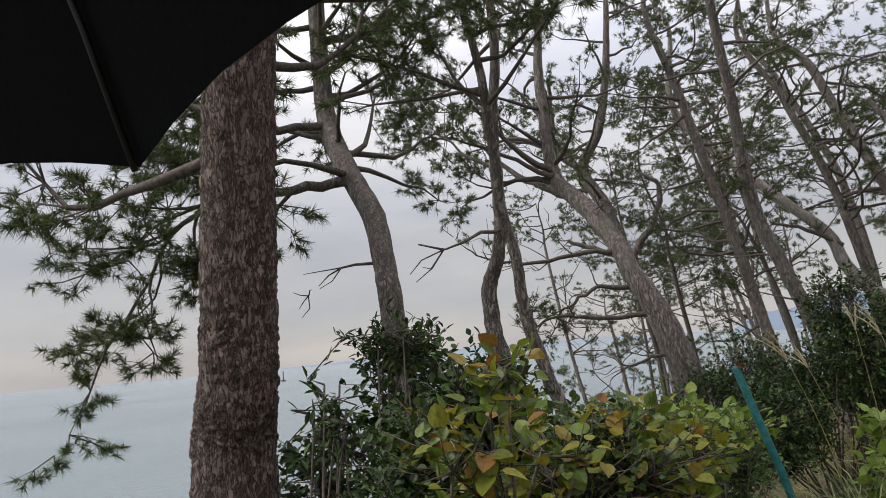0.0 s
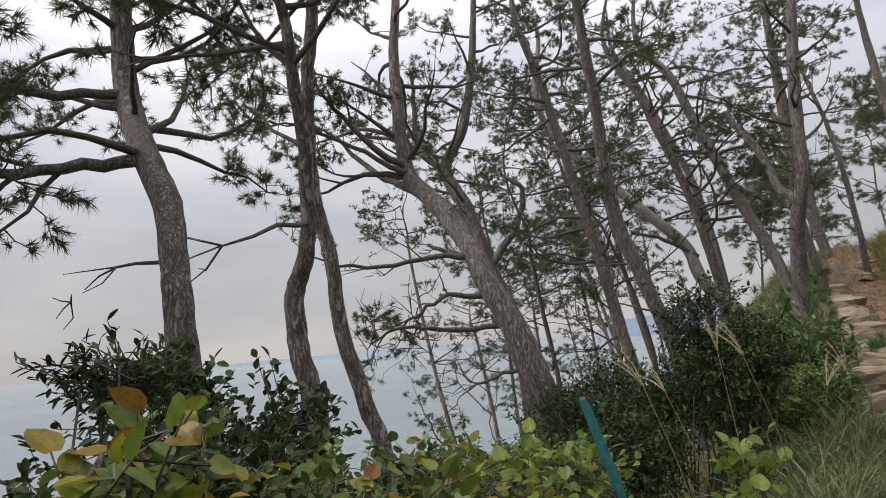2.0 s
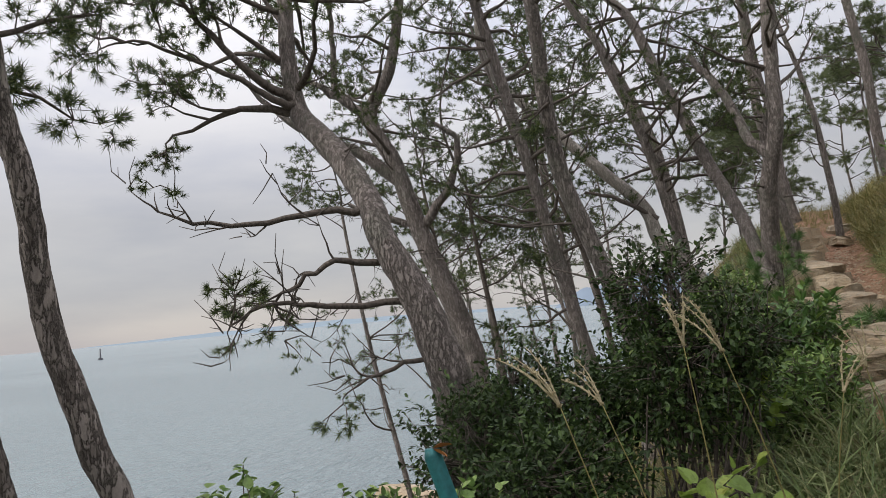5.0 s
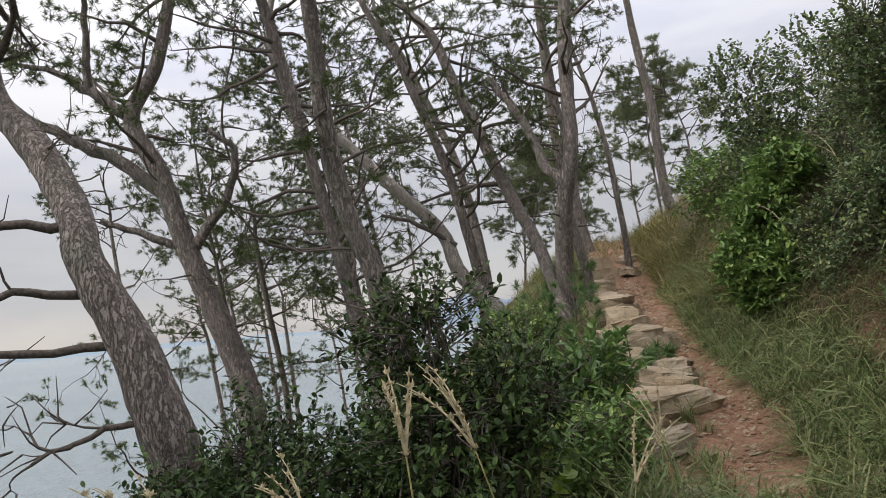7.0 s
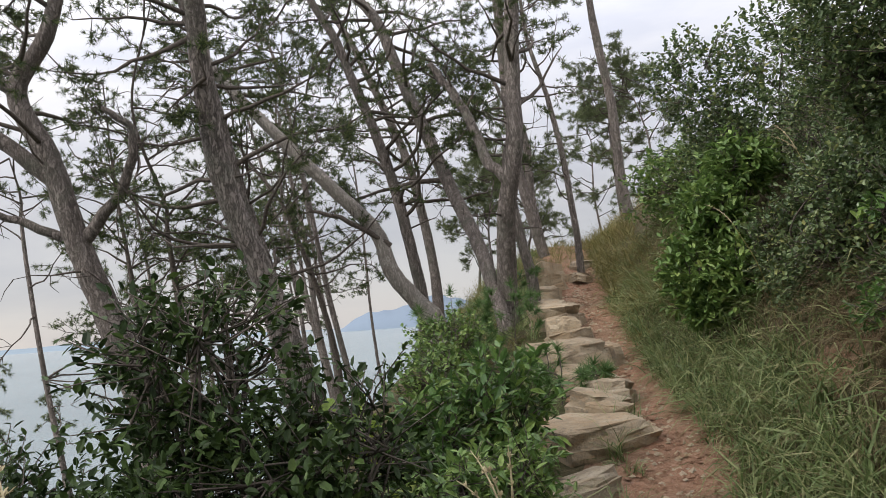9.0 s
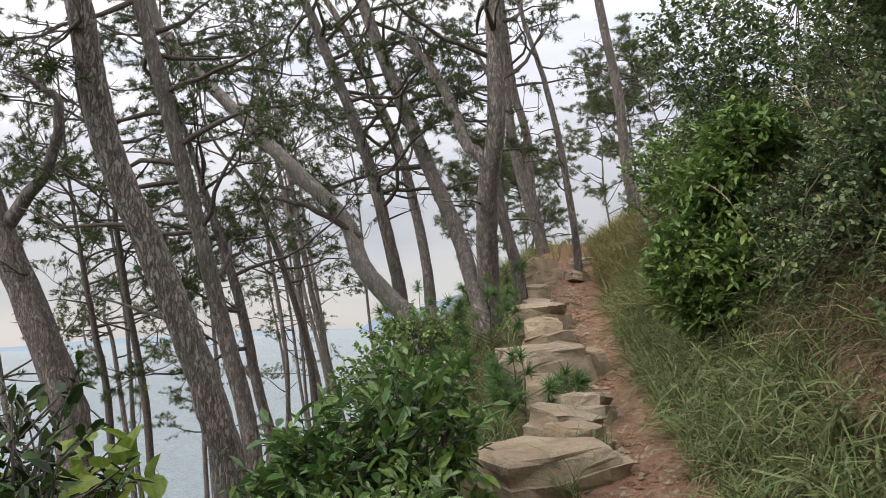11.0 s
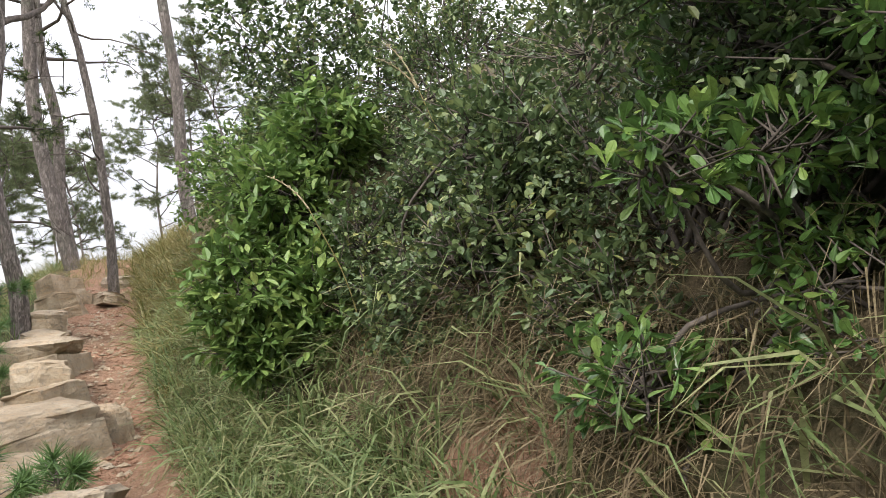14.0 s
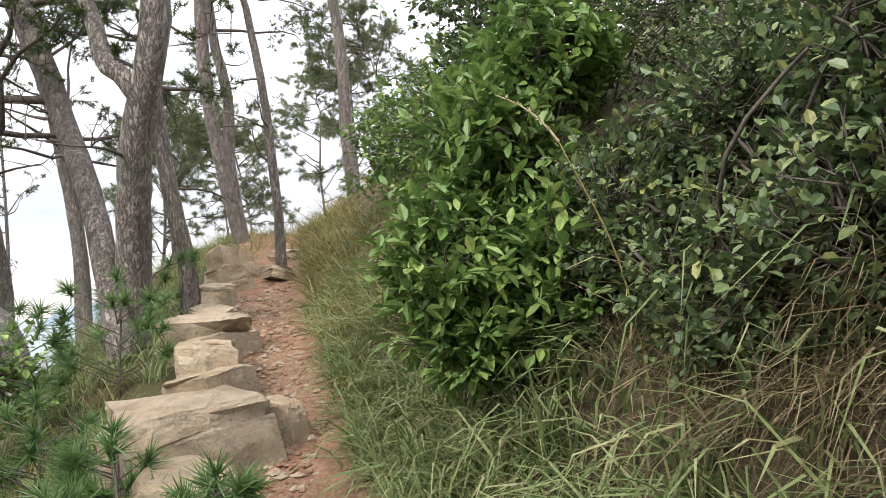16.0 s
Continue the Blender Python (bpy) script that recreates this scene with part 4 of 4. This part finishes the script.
shrub("shrub", "dark evergreen sprigs in front of the sea", (-2.25, 1.4), [(-2.25, 1.45, 1.35, 0.14, 0.14, 0.22), (-2.75, 2.2, 1.6, 0.25, 0.3, 0.14)], LEAF_DARK, 70, 0.05, 0.2, 12, 12, 'oval', twig=0.24)

shrub("shrub", "leafy evergreen thicket at the foot of the leaning pine", (-3.4, 6.2), [(-3.55, 6.35, 0.8, 0.4, 0.4, 0.45), (-3.2, 6.7, 1.0, 0.45, 0.4, 0.45), (-2.9, 6.1, 0.6, 0.4, 0.4, 0.35), (-3.7, 7.0, 0.8, 0.4, 0.4, 0.4)], LEAF_DARK, 1100, 0.042, 0.3, 20)
shrub("shrub", "low seaward thicket mixing dark and fresh leaves", (-2.8, 3.5), [(-2.9, 3.2, 0.85, 0.4, 0.4, 0.36), (-3.0, 4.3, 0.75, 0.5, 0.5, 0.36), (-2.6, 2.7, 0.9, 0.35, 0.35, 0.33), (-2.55, 4.6, 0.7, 0.45, 0.4, 0.36)], LEAF_GREEN, 900, 0.045, 0.45, 20)
shrub("vine", "scrambling vine with yellowing heart-shaped leaves", (-2.4, 2.8), [(-2.4, 2.6, 1.1, 0.35, 0.3, 0.2), (-2.6, 3.5, 1.0, 0.4, 0.4, 0.2), (-2.2, 2.2, 1.15, 0.3, 0.3, 0.2)], LEAF_VINE, 170, 0.055, 0.5, 8, 3, "heart", "vine", 0.14)
shrub("shrub", "tall dark green bush overhanging the trail", (0.95, 8.5), [(0.05, 8.7, 2.75, 0.3, 0.4, 0.35), (-0.05, 8.6, 3.05, 0.38, 0.45, 0.45), (0.15, 8.1, 3.5, 0.45, 0.5, 0.45), (0.35, 7.5, 3.2, 0.4, 0.4, 0.4)], LEAF_BANK, 1800, 0.034, 0.32, 50)
shrub("shrub", "shaded olive undergrowth low on the bank", (-0.05, 10.6), [(-0.15, 10.5, 1.85, 0.25, 0.5, 0.3), (-0.2, 11.0, 2.1, 0.3, 0.4, 0.4), (0.15, 10.0, 2.4, 0.3, 0.5, 0.35)], LEAF_BANK, 900, 0.04, 0.4, 24)
shrub("shrub", "fresh green leafy bush hiding the lower stones", (-1.75, 8.4), [(-1.8, 8.3, 0.85, 0.28, 0.35, 0.32), (-1.95, 7.8, 0.85, 0.3, 0.35, 0.35)], LEAF_GREEN, 380, 0.06, 0.25, 14, 8)

shrub("shrub", "dark leafy shrub mixed with vine at the trail edge", (-1.9, 1.75), [(-2.0, 1.85, 1.25, 0.25, 0.25, 0.28), (-2.3, 1.95, 1.1, 0.3, 0.25, 0.28), (-2.45, 2.4, 1.2, 0.3, 0.3, 0.3)], LEAF_DARK, 420, 0.042, 0.42, 12)

# ---- grass ----


def grass(name, label, ys, us, count, mat, length, width, lean=(-0.5, 0.0), bend=1.0, clump=20, category="grass"):
    """A sward of arching blades in clumps along the trail; us: from the trail's middle."""
    n = count // clump
    y = rng.uniform(*ys, n)
    x = path_x(y) + rng.uniform(*us, n)
    z = land(x, y)
    at = np.repeat(np.stack([x, y, z - 0.01], 1), clump, 0) + rng.normal(0, 0.035, (n * clump, 3)) * np.array([1, 1, 0])
    k = len(at)
    ln = np.array([*lean, 0.0])[None] + np.repeat(rng.normal(0, 0.35, (n, 3)), clump, 0) + rng.normal(0, 0.42, (k, 3))
    tall = np.repeat(rng.uniform(0.45, 1.25, n), clump)
    h = Heap()
    blades(h, at, ln, length * tall * rng.uniform(0.4, 1.1, k), width * rng.uniform(0.6, 1.3, k), bend)
    return tagged(h.make(name, mat), label, category, kind="stuff")


grass("grass", "long green grass drooping from the bank onto the trail", (6.8, 15), (0.25, 0.75), 9000, GRASS, 0.44, 0.013, (-0.12, -0.1), 1.2, 14)
grass("grass", "dry straw grass hanging on the soil bank", (5, 16), (0.4, 1.25), 9500, STRAW, 0.4, 0.006, (-0.6, -0.1), 1.5, 8)
grass("grass", "dry hanging stalks under the bank bushes", (6.5, 14), (0.95, 1.6), 5000, STRAW, 0.42, 0.005, (-1.3, -0.1), 1.3, 9)
grass("grass", "long green grass on the upper bank", (6, 16), (0.6, 1.3), 4200, GRASS, 0.5, 0.014, (-0.35, -0.1), 1.3, 10)
grass("grass", "broad green blades arching out from the foot of the bank", (7.6, 11.5), (0.3, 0.85), 1500, GRASS, 0.58, 0.014, (-0.1, -0.1), 1.7, 10)
grass("grass", "pale dry stems hanging in a mat under the bank bushes", (8.7, 10.2), (1.0, 1.35), 1400, STRAW, 0.4, 0.006, (-0.9, -0.2), 1.4, 12)
grass("grass", "tall yellowing grass along the trail top", (12.5, 22), (0.3, 1.0), 5000, GRASS_WARM, 0.55, 0.012, (-0.1, -0.05), 0.9)
grass("grass", "overgrown tall grass beside the lower trail", (3.4, 8.3), (-1.1, -0.55), 7500, GRASS, 0.75, 0.013, (-0.1, -0.1), 1.1, 12)
grass("grass", "tall grass at the foot of the bank", (3.2, 7.5), (0.6, 1.2), 7000, GRASS, 0.65, 0.015, (-0.05, -0.1), 1.1, 12)
grass("grass", "short grass over the lower trail", (3.4, 8.3), (-0.6, 0.5), 10500, GRASS, 0.42, 0.012, (-0.1, -0.2), 1.2, 14)
grass("grass", "mixed dry grass over the lower trail", (3.4, 7.8), (-0.95, 1.0), 7000, STRAW, 0.5, 0.006, (-0.2, -0.1), 1.2, 10)
grass("grass", "grass on the seaward edge behind the stones", (8.2, 22), (-2.1, -0.82), 10000, GRASS, 0.36, 0.010, (-0.1, -0.1), 0.9)
grass("grass", "tufts of grass between the edging stones", (8.3, 10.8), (-0.42, -0.2), 420, GRASS, 0.34, 0.009, (-0.1, -0.1), 0.9, 30)
grass("grass", "yellowing grass on the seaward slope", (8, 20), (-3.2, -1.0), 7000, GRASS_WARM, 0.36, 0.008, (-0.1, 0), 1.0)
grass("grass", "grass on the far crest", (18, 28), (-3.0, 3.0), 7000, GRASS_WARM, 0.5, 0.008, (-0.1, 0), 0.9)

# ---- stones beside the trail ----


def stone(name, at, size, turn, label, seed, group="edging stones"):
    """A split sandstone slab: an angular outline in stepped layers, with a chipped, sloping top."""
    r = np.random.default_rng(seed)
    n = int(r.integers(7, 10))
    ang = (np.arange(n) + r.uniform(-0.3, 0.3, n)) * math.tau / n
    box = 1 / np.maximum(np.abs(np.cos(ang)), np.abs(np.sin(ang)))
    rad = np.minimum(box, 1.22) * r.uniform(0.7, 1.08, n)
    mid = r.uniform(-0.15, 0.3)
    slope = r.uniform(-0.4, 0.4, 2)
    bm = bmesh.new()
    rings = []
    for z, k, jit in ((-1.0, 1.0, 0.03), (mid - 0.06, r.uniform(0.97, 1.05), 0.05), (mid, r.uniform(0.84, 0.98), 0.06), (0.82, r.uniform(0.84, 0.95), 0.05), (1.0, r.uniform(0.76, 0.86), 0.05), (1.04, 0.4, 0.08)):
        off = r.normal(0, 0.03, 2)
        ring = []
        for i in range(n):
            q = rad[i] * k * (1 + r.normal(0, jit))
            x, y = math.cos(ang[i]) * q + off[0], math.sin(ang[i]) * q + off[1]
            tilt = (x * slope[0] + y * slope[1]) if z > 0.5 else 0.0
            ring.append(bm.verts.new((x, y, z + tilt + r.normal(0, 0.035))))
        rings.append(ring)
    for lo, hi in zip(rings, rings[1:]):
        for i in range(n):
            bm.faces.new((lo[i], lo[(i + 1) % n], hi[(i + 1) % n], hi[i]))
    bm.faces.new(rings[-1])
    bm.faces.new(rings[0][::-1])
    bmesh.ops.triangulate(bm, faces=bm.faces[:])
    bmesh.ops.subdivide_edges(bm, edges=bm.edges[:], cuts=2, use_grid_fill=True)
    for v in bm.verts:
        c = v.co.copy()
        v.co += 0.06 * noise.noise_vector(c * 2.2 + Vector((seed, 0, 0))) + 0.035 * noise.noise_vector(c * 9.0 + Vector((0, seed, 0)))
    bmesh.ops.transform(bm, matrix=Matrix.Diagonal((size[0] / 2, size[1] / 2, size[2] / 2, 1)), verts=bm.verts)
    ob = part(name, bm, STONE)
    ob.matrix_world = pose(*at, r.uniform(-13, 9), r.uniform(-13, 6), turn)
    return tagged(ob, label, "stone", group)


ST = random.Random(5)
for i, (x, y, w, l, h) in enumerate([(-1.62, 8.95, 0.5, 0.55, 0.16), (-1.66, 9.8, 0.85, 0.8, 0.24), (-1.68, 10.6, 0.5, 0.55, 0.22), (-1.80, 11.25, 0.36, 0.4, 0.2),
                                     (-2.10, 12.0, 0.82, 0.72, 0.46), (-2.16, 12.6, 0.66, 0.42, 0.36), (-2.30, 13.05, 0.70, 0.42, 0.40), (-2.52, 13.75, 0.72, 0.6, 0.40),
                                     (-2.68, 14.55, 0.45, 0.4, 0.22), (-2.93, 15.7, 0.42, 0.4, 0.24), (-3.12, 16.9, 0.66, 0.5, 0.42), (-2.60, 17.0, 0.6, 0.5, 0.16),
                                     (-2.75, 18.4, 0.55, 0.5, 0.2), (-1.52, 10.25, 0.34, 0.36, 0.22), (-1.62, 11.0, 0.5, 0.42, 0.26), (-1.98, 11.55, 0.5, 0.4, 0.3), (-2.78, 15.1, 0.5, 0.4, 0.3), (-2.95, 16.3, 0.5, 0.45, 0.3), (-1.5, 8.1, 0.4, 0.45, 0.14), (-1.72, 12.35, 0.16, 0.3, 0.3)]):
    stone("edging_stone", (x, y, float(land(x, y)) + h * 0.16), (w, l, h), ST.uniform(-75, 75), "tan broken sandstone block edging the soil trail", 11 + i)



def chips(k, spread, sizes, mat, label):
    """Loose flattish bits lying on the trail."""
    h = Heap()
    py = rng.uniform(7.0, 18, k)
    pxx = path_x(py) + rng.normal(-0.1, spread, k)
    ps = rng.uniform(*sizes, k) * rng.uniform(0.3, 1.1, k)
    oct_ = np.array([(1, 0, 0), (0, 1, 0), (-1, 0, 0), (0, -1, 0), (0.2, 0.1, 0.6), (0, 0, -0.5)], float)
    pv = np.stack([pxx, py, land(pxx, py)], 1)[:, None] + oct_[None] * ps[:, None, None] * rng.uniform(0.6, 1.4, (k, 6, 1))
    h.add(pv, [(0, 1, 4), (1, 2, 4), (2, 3, 4), (3, 0, 4), (1, 0, 5), (2, 1, 5), (3, 2, 5), (0, 3, 5)])
    tagged(h.make("gravel", mat), label, "gravel", kind="stuff")


chips(1500, 0.17, (0.006, 0.04), STONE, "loose stone chips scattered on the trail")
chips(4200, 0.22, (0.008, 0.032), SOIL, "crumbled reddish clods lying on the trail")

# ---- the shore ----
for i, (x, y, s) in enumerate([(-26.4, 35.2, 5.0), (-24.5, 37.0, 4.5), (-28.0, 39.0, 4.0)]):
    stone("shore_boulder", (x, y, float(land(x, y)) + s * 0.2), (s, s * 1.2, s * 0.8), i * 40, "pale tan boulder on the shore below", 71 + i, "shore boulders")

# ---- teal post ----
post = empty("marker_post", (-2.0, 4.0, float(land(-2.0, 4.0))))
tagged(post, "leaning teal painted metal post with a dry leaf on top", "post")
h = Heap()
pz = float(land(-1.77, 4.26))
tube(h, np.array([[-1.77, 4.26, pz - 0.1, 0.022], [-1.91, 4.14, 0.7, 0.022], [-2.03, 4.03, 1.27, 0.022], [-2.03, 4.03, 1.285, 0.018]]), 14)
h.make("pole", TEAL, post, True)
h = Heap()
leaves(h, np.array([[-2.03, 4.03, 1.285], [-2.02, 4.02, 1.285]]), np.array([[0.7, 0.6, 0.3], [0.8, 0.2, -0.2]]), np.array([0.05, 0.04]), 0.4, 0.4)
h.make("dry_leaf", DRYLEAF, post)

# ---- umbrella ----
um = empty("umbrella", (-0.35, -1.75, float(land(-0.35, -1.75))))
tagged(um, "open black umbrella with thin metal ribs", "umbrella")
K = Vector((-0.544, 0.196, 1.659))
e1, e2 = Vector((-0.385, -0.184, 0.056)), Vector((0.421, 0.049, 0.075))
rim, apex, RIBS = 0.59, 0.17, 14
inward = (e1.normalized() + e2.normalized()).normalized()
axis = e1.cross(e2).normalized()
axis = axis if axis.z > 0 else -axis
uc = K + inward * rim
xa, ya = -inward, axis.cross(-inward)
corner = [uc + (xa * math.cos(k * math.tau / RIBS) + ya * math.sin(k * math.tau / RIBS)) * rim for k in range(RIBS)]
bm = bmesh.new()
for k in range(RIBS):
    a, b = corner[k], corner[(k + 1) % RIBS]
    rows = []
    for i in range(6):
        s = i / 5
        pa, pb = uc.lerp(a, s), uc.lerp(b, s)
        row = []
        for j in range(5):
            q = pa.lerp(pb, j / 4).lerp(uc, 0.02 * s * math.sin(math.pi * j / 4))
            row.append(bm.verts.new(q + axis * apex * (1 - s ** 1.8)))
        rows.append(row)
    for i in range(5):
        for j in range(4):
            bm.faces.new((rows[i][j], rows[i][j + 1], rows[i + 1][j + 1], rows[i + 1][j]))
bmesh.ops.remove_doubles(bm, verts=bm.verts, dist=0.0005)
part("canopy", bm, CANOPY, um, "black cloth canopy")
for k in range(RIBS):
    h = Heap()
    tube(h, np.array([[*(uc.lerp(corner[k], s) + axis * (apex * (1 - s ** 1.8) - 0.006)), 0.0028] for s in np.linspace(0, 1.0, 7)]), 5)
    h.make("rib", METAL, um, True)
h = Heap()
foot = uc - axis * (uc.z / axis.z)
foot.z = float(land(foot.x, foot.y)) - 0.02
tube(h, np.array([[*foot, 0.006], [*uc.lerp(foot, 0.5), 0.006], [*(uc + axis * (apex + 0.05)), 0.006]]), 8)
h.make("shaft", METAL, um, True)

# ---- silvergrass plumes ----


def plume(x, y, height, lean, spikes, label="silvergrass stalk with pale arching seed plume"):
    z = float(land(x, y))
    ob = empty("silvergrass", (x, y, z))
    tagged(ob, label, "grass", "silvergrass stalks")
    h = Heap()
    l = np.array([*lean, 0.0])
    top = np.array([x, y, z]) + np.array([0, 0, height]) + l * height
    mid = np.array([x, y, z + height * 0.55]) + l * height * 0.35
    line = smooth_line([[x, y, z - 0.02, 0.0035], [*mid, 0.003], [*top, 0.002]], 5)
    tube(h, line, 5)
    h.make("stalk", GRASS_WARM, ob, True)
    for k in range(spikes):
        a = rng.uniform(0, 2 * np.pi)
        d = unit(np.array([math.cos(a) * 0.26, math.sin(a) * 0.26, 0.9]) + l * 2.0)
        ph = Heap()
        L = rng.uniform(0.2, 0.34)
        pts = np.array([[*(top + d * L * s + np.array([l[0], l[1], -0.5]) * L * 0.55 * s ** 2), 0.004 * (1 - 0.7 * s)] for s in np.linspace(0, 1, 7)])
        tube(ph, pts, 4)
        at = pts[rng.integers(0, 6, 60), :3] + rng.normal(0, 0.002, (60, 3))
        leaves(ph, at, d + rng.normal(0, 0.5, (60, 3)), rng.uniform(0.008, 0.016, 60), 0.25)
        ph.make("spike", PLUME, ob)
    return ob


for x, y, hgt, lean, n in [(-1.75, 4.7, 1.2, (-0.25, 0.05), 6), (-1.6, 4.95, 1.3, (-0.1, 0.1), 5), (-1.45, 5.4, 1.2, (-0.2, 0.0), 6), (-1.5, 6.0, 0.95, (0.1, 0.1), 5),
                           (-1.85, 5.3, 1.15, (-0.3, 0.1), 5), (-1.25, 6.4, 0.9, (-0.1, 0), 4), (-2.1, 4.6, 0.85, (-0.4, 0.0), 4), (0.1, 10.2, 0.8, (-0.25, 0.0), 2), (-0.3, 10.6, 0.8, (-0.3, 0), 1)]:
    plume(x, y, hgt, lean, n)

# ---- pine seedlings ----
for x, y, s in [(-2.0, 10.9, 0.5), (-2.2, 11.4, 0.4), (-1.75, 11.2, 0.3), (-2.4, 10.3, 0.45), (-2.9, 13.2, 0.8), (-3.6, 13.0, 1.1), (-3.2, 14.6, 0.9), (-2.75, 11.9, 0.55)]:
    z = float(land(x, y))
    ob = empty("pine_seedling", (x, y, z))
    tagged(ob, "young pine seedling with soft bright needles", "seedling", "pine seedlings")
    wood, tf = Heap(), Heap()
    tube(wood, np.array([[x, y, z - 0.03, 0.008], [x + 0.02, y, z + s * 0.6, 0.006], [x, y + 0.02, z + s, 0.003]]), 5)
    ends = np.array([[x, y, z + s]] + [[x + math.cos(a) * s * 0.4, y + math.sin(a) * s * 0.4, z + s * rng.uniform(0.3, 0.9)] for a in rng.uniform(0, 6.28, int(12 + 22 * max(0, s - 0.5)))])
    for e in ends[1:]:
        tube(wood, np.array([[x, y, e[2] - s * 0.2, 0.004], [*e, 0.002]]), 4)
    wood.make("stem", TWIG, ob, True)
    tuft_set(tf, ends, ends - np.array([x, y, z]), np.full(len(ends), 0.13), 70)
    tf.make("foliage", NEEDLE_YOUNG, ob)["kind"] = "stuff"

# ---- far buoy ----
bx, by = -460.0, 260.0
buoy = empty("buoy", (bx, by, SEA_Z))
tagged(buoy, "small dark channel marker far out on the sea", "buoy")
h = Heap()
tube(h, np.array([[bx, by, SEA_Z - 0.5, 1.6], [bx, by, SEA_Z + 1, 1.6], [bx, by, SEA_Z + 1.2, 0.5], [bx, by, SEA_Z + 7, 0.35]]), 8)
h.make("mast", BUOY, buoy, True)
